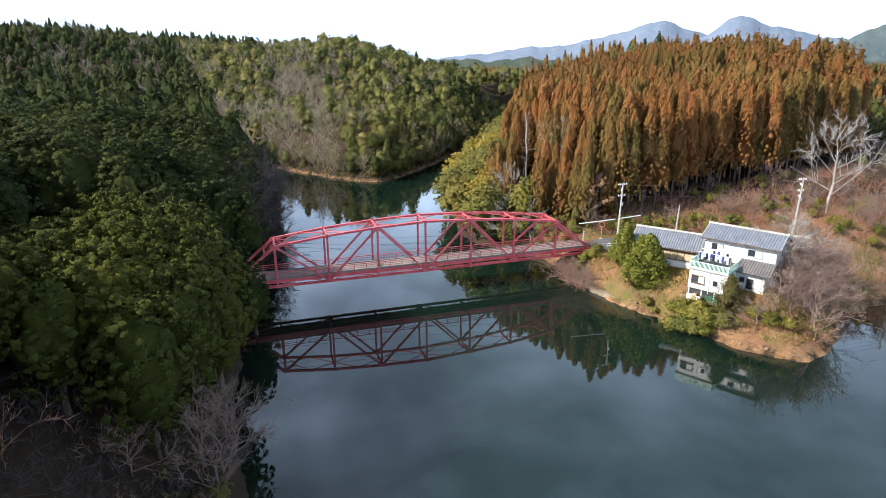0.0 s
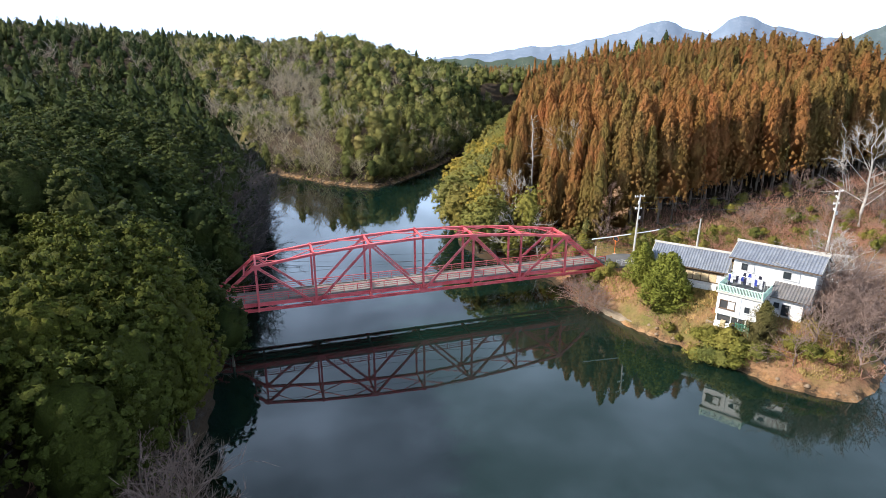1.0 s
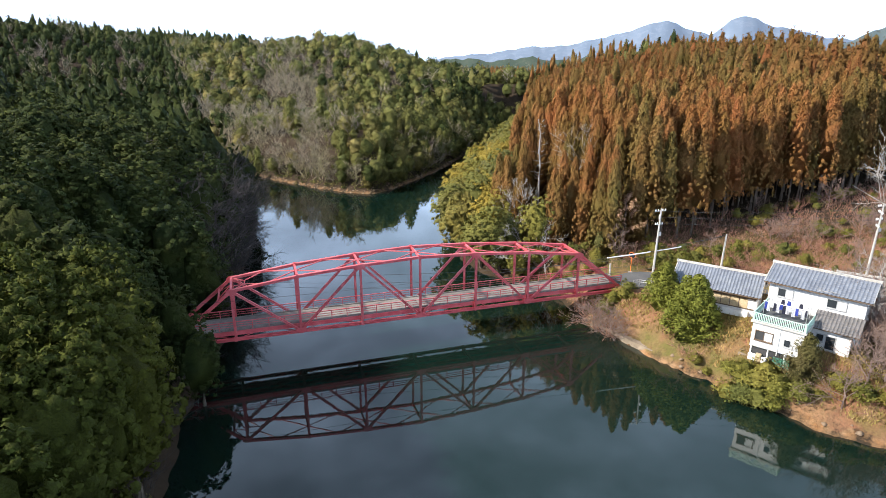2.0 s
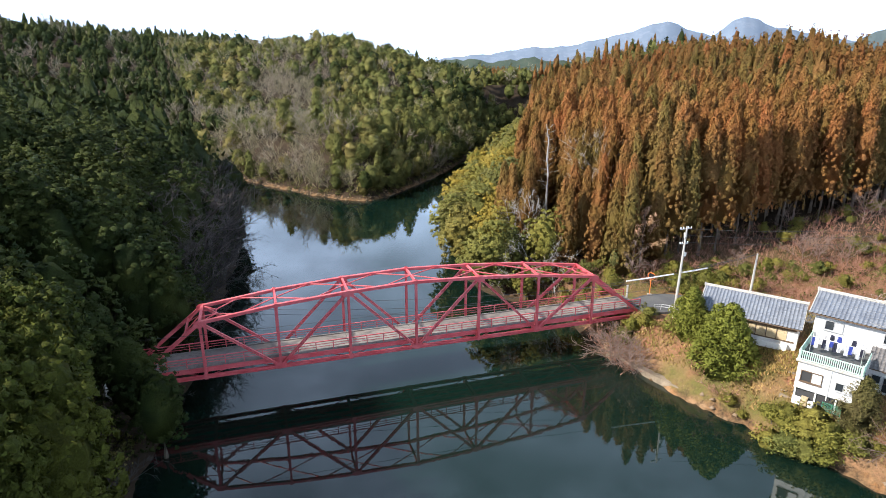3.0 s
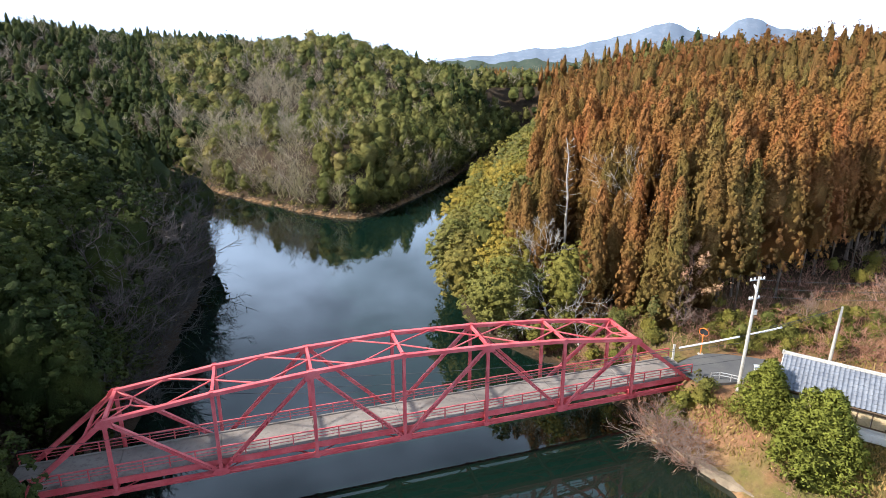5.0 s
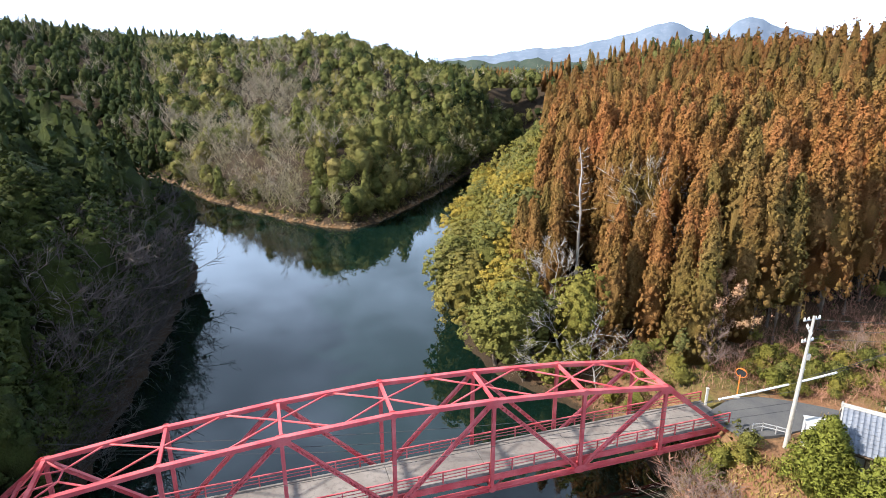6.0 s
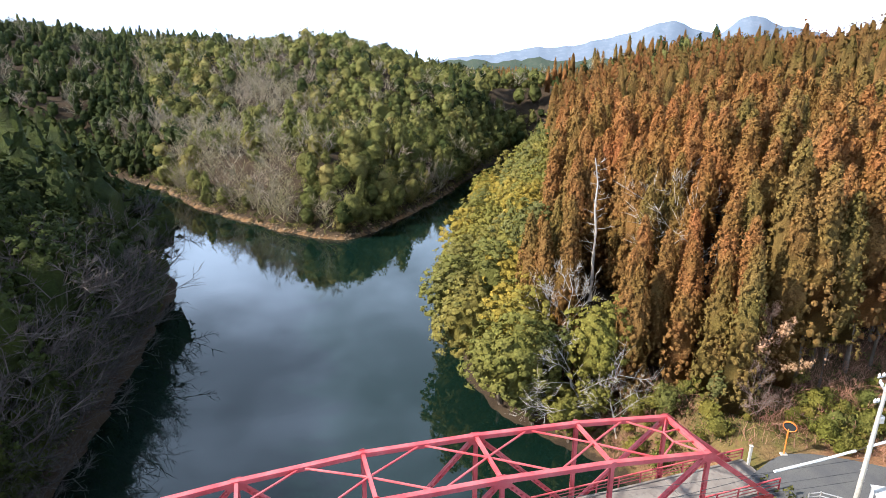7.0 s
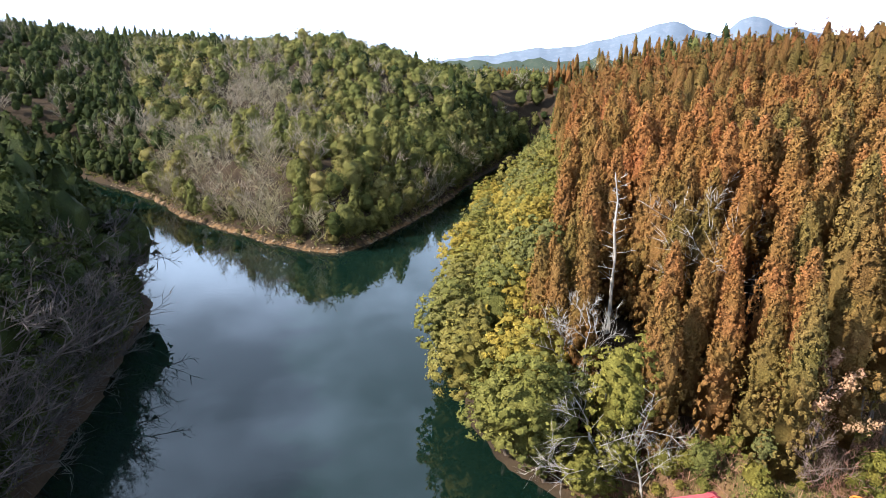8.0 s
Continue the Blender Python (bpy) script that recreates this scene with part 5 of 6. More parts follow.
master("dry", "autumn_tree", "small tree holding dry pinkish-brown leaves", "tree", "", stem_mesh(6.0, 0.1, r, 0.4), M_TWIG, leaf_triangles(dry[r.integers(0, len(dry), 620), 0], np.full((620, 3), 0.25), 5, 0.085, 0.1, 0.7, r), M_DRY)


def scatter(x0, x1, y0, y1, step, r, jitter=0.42):
    xs, ys = np.meshgrid(np.arange(x0, x1, step), np.arange(y0, y1, step))
    xs[1::2] += step / 2
    return xs.ravel() + r.uniform(-jitter, jitter, xs.size) * step, ys.ravel() + r.uniform(-jitter, jitter, ys.size) * step


def cedar_edge(x):
    """The near edge of the cedar plantation."""
    return 103.0 + (x - 24) * 0.33 if x > 24 else 104.0 + (24 - x) * 0.9


FAR = {"cedar": [], "green": [], "bare": [], "head": []}
count = {}


def tally(kind):
    count[kind] = count.get(kind, 0) + 1
    return count[kind]


def plant_east():
    r = np.random.default_rng(11)
    xs, ys = scatter(2, 150, 100, 303, 2.75, r)
    d = shore_distance(xs, ys)
    z = ground_height(xs, ys)
    order = np.argsort(np.hypot(xs - 10, ys - 60))
    for i in order:
        x, y = xs[i], ys[i]
        if d[i] < 1.0 or y < cedar_edge(x) or x > 84 + (y - 120) * 0.5:
            continue
        shoreward = d[i] < min(max(3.5 + (y - 108) * 0.26, 3.5), 13) + 1.5 * math.sin(y * 0.4) and x < 34
        if shoreward:
            continue
        if abs(x - 17) < 2.6 and 111 < y < 123.5:
            continue
        s = r.uniform(0.80, 0.95)
        if x < 30:
            # the canopy climbs from low trees at the shore corner
            top = 17.5 + 0.55 * (y - 107) + 0.7 * (x - 20) + r.uniform(-1.5, 1.5)
            s = min(s, max(0.4, (top - z[i]) / 21))
        if y > 150 and r.uniform() < 0.14 or r.uniform() < 0.03:
            if y > 135:
                FAR["green"].append((x, y, z[i], 1.3 * s, r.uniform(), 0))
                continue
        if y > 252:
            # lower mixed woods on the far slope
            if x < 48 or r.uniform() < 0.35:
                FAR["green"].append((x, y, z[i], 1.05 * s, r.uniform(0, 0.35), 0))
            elif r.uniform() < 0.7:
                FAR["cedar"].append((x, y, z[i], s * 0.55, r.uniform(0, 0.6), 0))
            continue
        if tally("cedar") <= 300:
            inside = y > cedar_edge(x) + 6 and x > 24 or d[i] > 16 and y > 125
            kind = "tallcedar" if inside else "edgecedar" if x > 31 else "cedar"
            plant(kind + str(r.integers(0, 5)), x, y, s, r.uniform(0, 360), z[i])
        else:
            FAR["cedar"].append((x, y, z[i], s, r.uniform(), 0))
    # broadleaf fringe along the east shore
    xs, ys = scatter(0, 40, 108, 300, 3.7, r)
    d = shore_distance(xs, ys)
    z = ground_height(xs, ys)
    for i in range(len(xs)):
        x, y = xs[i], ys[i]
        if math.hypot(x - 13.2, y - 114.5) < 3.4:
            continue
        if not (3.0 < d[i] < min(max(4 + (y - 108) * 0.26, 4), 13) + 1.5 * math.sin(y * 0.4)) or y < 110:
            continue
        if y < 190:
            plant(f"oak{r.integers(0, 4)}", x, y, r.uniform(0.95, 1.3), r.uniform(0, 360), z[i])
        else:
            FAR["green"].append((x, y, z[i], r.uniform(0.7, 1.0), r.uniform(0.3, 1.0), 0))


    # a front row that leans out over the water
    for k in range(24):
        if k == 1:
            continue
        y = 111.5 + k * 3.3
        x = float(np.interp(y, [111, 114, 120, 130, 145, 165, 193], [9, 6, 4, 3, 4, 7, 11])) + 0.9
        plant(f"oak{r.integers(0, 4)}", x, y + r.uniform(-0.8, 0.8), r.uniform(0.95, 1.25), r.uniform(-35, 35), ground_at(x, y), 1.15, 0, -r.uniform(8, 17))


def plant_west():
    r = np.random.default_rng(12)
    xs, ys = scatter(-95, -8, 14, 215, 3.8, r)
    d = shore_distance(xs, ys)
    z = ground_height(xs, ys)
    order = np.argsort(np.hypot(xs + 15, ys - 70))
    for i in order:
        x, y = xs[i], ys[i]
        if d[i] < 0.6 or xs[i] > 0 or x < -0.78 * y - 40:
            continue
        if y > 160 and not (x < -40 and y < 0.42 * -x + 165):
            continue
        s = r.uniform(0.85, 1.2)
        off = abs((y - 86.09) * 0.9514 - (x + 2.7) * 0.3079 - 2.2)
        if off < 3.6 and x > -40:
            continue
        if x > -58:
            s *= 1.12
        if y < 39 or (y < 44 and d[i] < 3):
            continue
        if (92 < y < 126 and d[i] < 6 and (d[i] < 3 or r.uniform() < 0.4)) or (126 < y < 160 and d[i] < 6 and r.uniform() < 0.35):
            if r.uniform() < 0.95:
                if r.uniform() < 0.8:
                    plant(f"cypress{r.integers(0, 4)}", x - 0.8, y, 0.55 * s, r.uniform(0, 360), z[i])
                plant(f"bare{r.integers(0, 4)}", x, y, s * r.uniform(0.75, 1.05), r.uniform(0, 360), z[i], 1.15)
            continue
        if -44 < x and y < 66:
            # one long dome of crowns with its crest above x = -32
            q = (x + 32) / 10
            top = 23.6 - (6.0 * q ** 3 if q > 0 else 5.5 * q * q) - 3.5 * max(0, (42 - y) / 6) ** 2 - 2.5 * max(0, (y - 58) / 8) ** 2
            s = min(max((top - z[i]) / 12 * r.uniform(0.94, 1.05), 0.55), 1.5)
            plant(f"camphor{r.integers(0, 3)}", x, y, s, r.uniform(0, 360), z[i], min(1.0, 1.25 / s))
        elif tally("cypress") <= 165:
            plant(f"cypress{r.integers(0, 4)}", x, y, s, r.uniform(0, 360), z[i])
        else:
            FAR["green"].append((x, y, z[i], 1.45 * s, r.uniform(0, 0.28), 0))


def plant_southwest():
    """An unseen wood up the slope to the south-west, added to shade the foreground bank."""
    r = np.random.default_rng(16)
    xs, ys = scatter(-72, -12, -6, 42, 5.2, r)
    for x, y in zip(xs, ys):
        if x > -0.74 * (y + 1) - 8.5 or x > -14 - 0.3 * y or float(shore_distance([x], [y])[0]) < 3:
            continue
        FAR["green"].append((x, y, ground_at(x, y), r.uniform(1.5, 1.8), r.uniform(0, 0.28), 0))


def west_fringe():
    """Leafless and dark evergreen trees leaning out over the west shore beyond the bridge."""
    r = np.random.default_rng(15)
    for k in range(19):
        y = 88.5 + 2.9 * k + r.uniform(-0.6, 0.6)
        x = float(np.interp(y, [80, 92, 105, 120, 136, 146, 152], [-28, -30, -33, -36, -39, -42, -45])) - 1.1
        plant(f"cypress{r.integers(0, 4)}", x - 1.6, y + 1.2, r.uniform(0.5, 0.66), r.uniform(-30, 30), None, 1.15, 0, r.uniform(4, 12))
        plant(f"cypress{r.integers(0, 4)}", x + 0.3, y - 1.3, r.uniform(0.34, 0.46), r.uniform(-30, 30), None, 1.3, 0, r.uniform(4, 12))
        if y < 130:
            plant(f"bare{r.integers(0, 4)}", x, y, r.uniform(0.65, 0.85), r.uniform(-30, 30), None, 1.2, 0, r.uniform(4, 12))


def west_bare_trees():
    """Big leafless trees standing out of the evergreens on the west slope."""
    r = np.random.default_rng(17)
    for x, y, s in ((-38.6, 101.5, 1.2), (-35.2, 105.5, 1.05), (-39.0, 109.5, 1.2), (-37.6, 114.2, 1.35), (-41.5, 119.0, 1.25), (-39.2, 124.0, 1.1), (-42.6, 133.0, 1.25), (-34.2, 97.0, 0.95), (-34.8, 111.0, 0.85), (-37.4, 119.5, 0.9), (-41.0, 140.0, 1.0), (-47.5, 103.0, 1.1)):
        plant(f"ashbare{r.integers(0, 3)}", x, y, s, r.uniform(0, 360), None, 1.2, 0, r.uniform(0, 10))


def plant_far():
    r = np.random.default_rng(13)
    # the unseen shading hill, the headland, then ever coarser stretches beyond it
    for x0, x1, y0, y1, step in ((-175, -58, -25, 60, 8.5), (-135, 40, 165, 305, 4.3), (-330, 260, 305, 480, 6.8), (-420, 420, 480, 900, 13.0), (-230, -95, 60, 305, 5.8), (-95, 0, 195, 260, 5.0), (84, 240, 90, 305, 6.8)):
        xs, ys = scatter(x0, x1, y0, y1, step, r)
        d = shore_distance(xs, ys)
        z = ground_height(xs, ys)
        mixn = 0.6 * wobble(xs, ys, 20, 0.3) + 0.8 * wobble(xs, ys, 7, 1.7) + 0.3 * r.normal(size=len(xs))
        for i in range(len(xs)):
            x, y = xs[i], ys[i]
            if d[i] < 0.25 or (abs(x) > 0.80 * y + 25 and y > 60):
                continue
            east = x > 0 and y < 305 and x > 6 + 0.09 * (y - 165) + 14 * (y > 262)
            if east and (x < 84 + (y - 120) * 0.5) and x < 150:
                continue
            west = x < -40 and y < 0.42 * (-x) + 165 and y < 262
            if x0 == -135 and west and x > -95 and y < 215:
                continue
            if x0 == -95 and not (west and y > 213):
                continue
            s = r.uniform(0.75, 1.15) * (1.0 if y < 300 else 1.15 if y < 480 else 1.5)
            head = not east and not west and y < 490 and -0.5 * (y - 67) < x < 0.12 * (y - 67) + 14
            u = r.uniform()
            grey = min(max((4 - 0.2 * (y - 67) - x) / 14, 0), 1) * min(max((x + (0.56 if y < 260 else 0.38) * (y - 67)) / 10, 0.2), 1) * (1.0 if y < 310 else 0.5)
            if head and u < 0.08 + 0.62 * grey + 0.24 * mixn[i]:
                FAR["bare"].append((x, y, z[i], s * 1.08, r.uniform(), 0))
            elif x0 == 84 and x < 150:
                FAR["bare" if u < 0.3 else "green"].append((x, y, z[i], s * 0.62, r.uniform(0.1, 0.7), 0))
            elif x > 40 and u < 0.72:
                FAR["cedar"].append((x, y, z[i], s * 0.5, r.uniform(0, 0.4), 0))
            elif not head and u > 0.9 and y < 520:
                FAR["bare"].append((x, y, z[i], s * 1.08, r.uniform(), 0))
            elif head:
                # olive trees, tints raised for the sunlight on the headland
                FAR["head"].append((x, y, z[i], s * r.uniform(0.8, 1.4), r.uniform(0.1, 0.4) if y > 230 and r.uniform() < 0.3 else r.uniform(0.3, 0.8) if x > -12 and y > 190 else r.uniform(0.45, 1.0), 0))
            else:
                # dark evergreens, tints kept low for the hills' shade
                FAR["green"].append((x, y, z[i], s * 0.9, r.uniform(0, 0.33), 0))


def headland_front():
    """The row of trees that overhangs the headland's waterline."""
    r = np.random.default_rng(14)
    for a, b in zip(HEADLAND[3:14], HEADLAND[4:15]):
        a, b = np.array(a, float), np.array(b, float)
        n = int(np.hypot(*(b - a)) / 2.9)
        side = np.array((-(b - a)[1], (b - a)[0])) / np.hypot(*(b - a))
        for k in range(n):
            q = a + (b - a) * (k + r.uniform(0.2, 0.8)) / n
            p = q + side * r.uniform(0.9, 1.8)
            if float(shore_distance(p[:1], p[1:])[0]) < 0.3:
                continue
            row = (p[0], p[1], ground_at(*p), r.uniform(0.65, 1.05), r.uniform(0.25, 1.0), 0)
            FAR["bare" if r.uniform() < (0.8 if p[0] < -32 else 0.3) else "head"].append(row)


def woods(name, label, templates, rows, material, far_templates=None, limit=1e9):
    """Many trees joined in one mesh, each with a tint of its own."""
    r = np.random.default_rng(21)
    def ready(k):
        if k.shape[1] == 3:
            return (*weld(k), None)
        return k[:, :3].reshape(-1, 3), np.arange(3 * len(k)).reshape(-1, 3), k[:, 3:].reshape(-1, 3)

    near = [ready(k) for k in templates]
    away = [ready(k) for k in far_templates] if far_templates is not None else near
    vs, fs, tint, ns, o = [], [], [], [], 0
    for x, y, z, s, t, _ in rows:
        bank = away if math.hypot(x, y - 40) > limit else near
        v, f, nr = bank[r.integers(0, len(bank))]
        a = r.uniform(0, 2 * math.pi)
        c, q = math.cos(a) * s, math.sin(a) * s
        rot = np.array(((c, -q, 0), (q, c, 0), (0, 0, s * r.uniform(0.85, 1.2))))
        vs.append(v @ rot.T + np.array((x, y, z)))
        if nr is not None:
            ns.append(unit(nr @ rot.T))
        fs.append(f + o)
        tint.append(np.full(len(f), t))
        o += len(v)
    me = face_mesh(name, np.concatenate(vs), np.concatenate(fs), material)
    at = me.attributes.new("tint", "FLOAT", "FACE")
    at.data.foreach_set("value", np.concatenate(tint).astype(np.float32))
    if ns:
        soften(me, np.concatenate(ns))
    return tagged(put(name, me), label, "brushwood" if "brush" in name else "trees", kind="stuff")


plant_east()
plant_west()
plant_southwest()
west_fringe()
west_bare_trees()
plant_far()
headland_front()
rt = np.random.default_rng(31)
woods("cedar_wood", "dense far cedar plantation in rusty brown and green", [cedar_crown(22, 48, 6, 0.24, rt, 0.66, 0.145, True, 0.5, 0.5, 0.3) for _ in range(4)], FAR["cedar"], M_CEDAR_FAR, [cedar_crown(20, 28, 4, 0.40, rt, 0.8, 0.18, True, 0.06, 0.5, 0.25, False) for _ in range(3)], 108)
woods("broadleaf_wood", "olive green trees covering the headland, sunlight put into their tint", [round_crown(7.0, 6.6, 46, 14, 0.2, rt, 0.0, 0.6, 0.095, spike=0.4, packing=False) for _ in range(5)] + [cedar_crown(8.5, 44, 9, 0.22, rt, 0.8, 0.30, needle=0.6, spike=0.25)], FAR["head"], M_WOOD_FAR, [round_crown(7.0, 6.6, 18, 6, 0.40, rt, 0.0, 0.6, 0.13, spike=0.2, packing=False, sides=5) for _ in range(4)], 210)
# this mesh also holds the unseen trees added for shade
woods("mixed_evergreen_wood", "far evergreen woods covering the hills", [round_crown(8.5, 6.4, 32, 11, 0.26, rt, 0.02, 0.6, 0.12, spike=0.4, packing=False) for _ in range(4)] + [cedar_crown(9.0, 30, 11, 0.26, rt, 0.8, 0.33, spike=0.35, needle=0.6, packing=False)], FAR["green"], M_WOOD_FAR, [round_crown(8.5, 6.8, 12, 5, 0.45, rt, 0.0, 0.6, 0.15, spike=0.3, packing=False, sides=5) for _ in range(3)] + [cedar_crown(10.0, 12, 5, 0.45, rt, 0.8, 0.30, packing=False, needle=0.6)], 104)


def soft_bare(r):
    """A far leafless crown: a few limbs and a haze of slivers."""
    out = []
    for k in range(8):
        th = k * 2.4
        w = unit(np.array((math.cos(th), math.sin(th), 1.0))[None])[0]
        twig_strips(np.array((0, 0, 0.4 + 0.55 * k)), w, 3.6, 0.08, r, 1, out, 0.9, 0.2, 10)
    return spikes_to_triangles(out, 3, 0.055)


M_TWIG_FAR = foliage("leafless_twigs_far", [(0.27, 0.215, 0.17), (0.33, 0.28, 0.225), (0.30, 0.265, 0.16), (0.34, 0.265, 0.225)], "tint", 0.3, 0.0, 0.9, 0)
woods("leafless_wood", "far leafless grey woods on the headland", [soft_bare(rt) for _ in range(4)], FAR["bare"], M_TWIG_FAR)


def undergrowth():
    """Low leaves and brush along the shores and under the trees."""
    r = np.random.default_rng(41)
    pts, size = [], []
    for a, b in zip(LAKE, np.roll(LAKE, -1, 0)):
        if min(a[1], b[1]) < 10 or max(a[0], b[0]) > 75:
            continue
        n = int(np.hypot(*(b - a)) / 0.10)
        f = r.uniform(0, 1, (n, 1))
        pts.append(a + (b - a) * f + r.normal(size=(n, 2)) * 3.0)
    p = np.concatenate(pts)
    d = shore_distance(p[:, 0], p[:, 1])
    point = (p[:, 0] > 19) & (p[:, 1] < 93)
    head = (p[:, 1] > 165) & (p[:, 0] < 34)
    p = p[(d > np.where(head, 0.3, 0.7)) & ~point]
    z = ground_height(p[:, 0], p[:, 1])
    c = np.column_stack((p, z + 0.25))
    tri = leaf_triangles(c, np.column_stack([r.uniform(0.35, 1.0, len(c))] * 2 + [r.uniform(0.3, 0.9, len(c))]), 16, 0.2, 0.6, 0.6, r)
    me = leaf_mesh("undergrowth", tri, M_WOOD_FAR)
    at = me.attributes.new("tint", "FLOAT", "FACE")
    at.data.foreach_set("value", np.repeat(r.uniform(0, 1, len(c)), 16).astype(np.float32))
    tagged(put("undergrowth", me), "low leafy undergrowth along the wooded shores", "undergrowth", kind="stuff")


undergrowth()


def shore_rocks():
    """Small broken stones at the water's edge of the headland and the point."""
    r = np.random.default_rng(43)
    tris = []
    base = unit(np.array([(1, 0, 0), (0, 1, 0), (-1, 0, 0), (0, -1, 0), (0, 0, 1), (0, 0, -1)], float))
    faces = np.array([(0, 1, 4), (1, 2, 4), (2, 3, 4), (3, 0, 4), (1, 0, 5), (2, 1, 5), (3, 2, 5), (0, 3, 5)])
    line = [np.array(p, float) for p in HEADLAND[2:13]] + [None] + [np.array(p, float) for p in EAST_SHORE[13:] + EAST_POINT[:4]]
    for a, b in zip(line, line[1:]):
        if a is None or b is None:
            continue
        for k in range(int(np.hypot(*(b - a)) * (3.2 if a[1] > 150 else 1.0))):
            q = a + (b - a) * r.uniform() + r.normal(size=2) * 0.6
            d = float(shore_distance(q[:1], q[1:])[0])
            if d < -0.4 or d > 1.8:
                continue
            v = base * r.uniform(0.6, 1.3, (6, 1)) * r.uniform(0.10, 0.42) * np.array((1.2, 1, 0.7))
            th = r.uniform(0, 6.28)
            v = v @ np.array(((math.cos(th), -math.sin(th), 0), (math.sin(th), math.cos(th), 0), (0, 0, 1)))
            tris.append((v + np.array((q[0], q[1], max(ground_at(*q), -0.05))))[faces])
    tagged(put("shore_rocks", tri_mesh("shore_rocks", np.concatenate(tris), M_ROCK)), "small brown stones along the waterline", "rocks", kind="stuff")


shore_rocks()


def dry_grass():
    """Blades of dry grass on the open slopes of the point."""
    r = np.random.default_rng(42)
    x, y = r.uniform(19, 75, 190000), r.uniform(62, 118, 190000)
    d = shore_distance(x, y)
    patch = wobble(x, y, 4, 0.8) + 0.6 * r.normal(size=len(x))
    lane = np.array([math.hypot((a - 28), (b - 96.5)) for a, b in zip(x, y)])
    keep = (d > 1.3) & (patch > -0.1) & (lane > 5.5) & (y < np.where(x > 44, 72, 97))
    x, y, d = x[keep], y[keep], d[keep]
    z = ground_height(x, y)
    h = r.uniform(0.15, 0.5, len(x))
    lean = r.normal(size=(len(x), 2)) * 0.16
    th = r.uniform(0, 6.28, len(x))
    w = 0.05 + 0.05 * r.uniform(size=len(x))
    a = np.column_stack((x + np.cos(th) * w, y + np.sin(th) * w, z - 0.03))
    b = np.column_stack((x - np.cos(th) * w, y - np.sin(th) * w, z - 0.03))
    c = np.column_stack((x + lean[:, 0], y + lean[:, 1], z + h))
    me = tri_mesh("dry_grass", np.stack((a, b, c), 1), M_GRASS)
    at = me.attributes.new("tint", "FLOAT", "FACE")
    at.data.foreach_set("value", np.clip(0.5 + 0.5 * wobble(x, y, 5, 2.2) + 0.15 * r.normal(size=len(x)), 0, 1).astype(np.float32))
    tagged(put("dry_grass", me), "tufts of dry and green grass on the slope", "grass", kind="stuff")


M_GRASS = foliage("grass_blades", [(0.42, 0.26, 0.12), (0.38, 0.25, 0.10), (0.26, 0.215, 0.06), (0.48, 0.32, 0.16)], "tint", 0.35, 0.2, 0.8, 0)
dry_grass()




def brush_cover():
    """Dead stems and low leaves between the lane, the bridge head and the cedars."""
    r = np.random.default_rng(44)
    x, y = r.uniform(9, 84, 42000), r.uniform(86, 126, 42000)
    d = shore_distance(x, y)
    lane_y = 97.0 - np.maximum(0, x - 31) * 0.42
    edge = np.array([cedar_edge(a) for a in x])
    keep = (d > 0.5) & (y > lane_y + 3.3) & (y < edge + 4) & (wobble(x, y, 2.6, 0.4) + 0.5 * r.normal(size=len(x)) > -0.25)
    x, y = x[keep], y[keep]
    z = ground_height(x, y)
    n = len(x)
    h = r.uniform(0.4, 1.5, n)
    w = r.uniform(0.012, 0.03, n)
    th = r.uniform(0, 6.28, n)
    lean = r.normal(size=(n, 2)) * 0.45
    a = np.column_stack((x + np.cos(th) * w, y + np.sin(th) * w, z - 0.05))
    b = np.column_stack((x - np.cos(th) * w, y - np.sin(th) * w, z - 0.05))
    c = np.column_stack((x + lean[:, 0] * h, y + lean[:, 1] * h, z + h))
    tagged(put("brushwood", tri_mesh("brushwood", np.stack((a, b, c), 1), M_TWIG_RED)), "reddish brown leafless brush covering the slope", "brushwood", kind="stuff")
    pick = r.uniform(size=n) < 0.05
    q = np.column_stack((x[pick], y[pick], z[pick] + 0.35))
    rad = np.column_stack([r.uniform(0.3, 0.8, len(q))] * 2 + [r.uniform(0.3, 0.7, len(q))])
    me = leaf_mesh("ground_cover", leaf_triangles(q, rad, 14, 0.15, 0.6, 0.6, r), M_WOOD_FAR)
    at = me.attributes.new("tint", "FLOAT", "FACE")
    at.data.foreach_set("value", np.repeat(np.clip(0.55 + 0.35 * r.normal(size=len(q)), 0.1, 1), 14).astype(np.float32))
    tagged(put("ground_cover", me), "low green and yellowish leafy ground cover", "undergrowth", kind="stuff")


brush_cover()
# ---- single trees and shrubs on the point and the banks ----
plant("yew", 30.2, 82.6, 1.14, 20, 2.7, 1.25)
plant("yew", 28.4, 88.0, 0.92, 140, 4.0, 1.15)
plant("dry", 27.5, 104.3, 1.35, 40)
plant("camellia", 37.6, 72.4, 1.2, 10, 2.0)
plant("snag0", 69.0, 104.0, 1.5, 0)
plant("snag1", 46.8, 76.6, 0.85, 60, None, 1.2)
for x, y, s, a in ((48.2, 78.4, 0.85, 40), (50.2, 76.6, 0.95, 160), (49.4, 74.2, 0.85, 250), (52.4, 79.0, 0.9, 10), (53.6, 76.4, 0.8, 300), (51.4, 72.8, 0.75, 120), (48.0, 72.4, 0.7, 330), (55.5, 80.5, 0.8, 90), (46.4, 74.4, 0.6, 200)):
    plant("palebare" + str(int(a) % 4), x, y, s, a, None, 1.25)
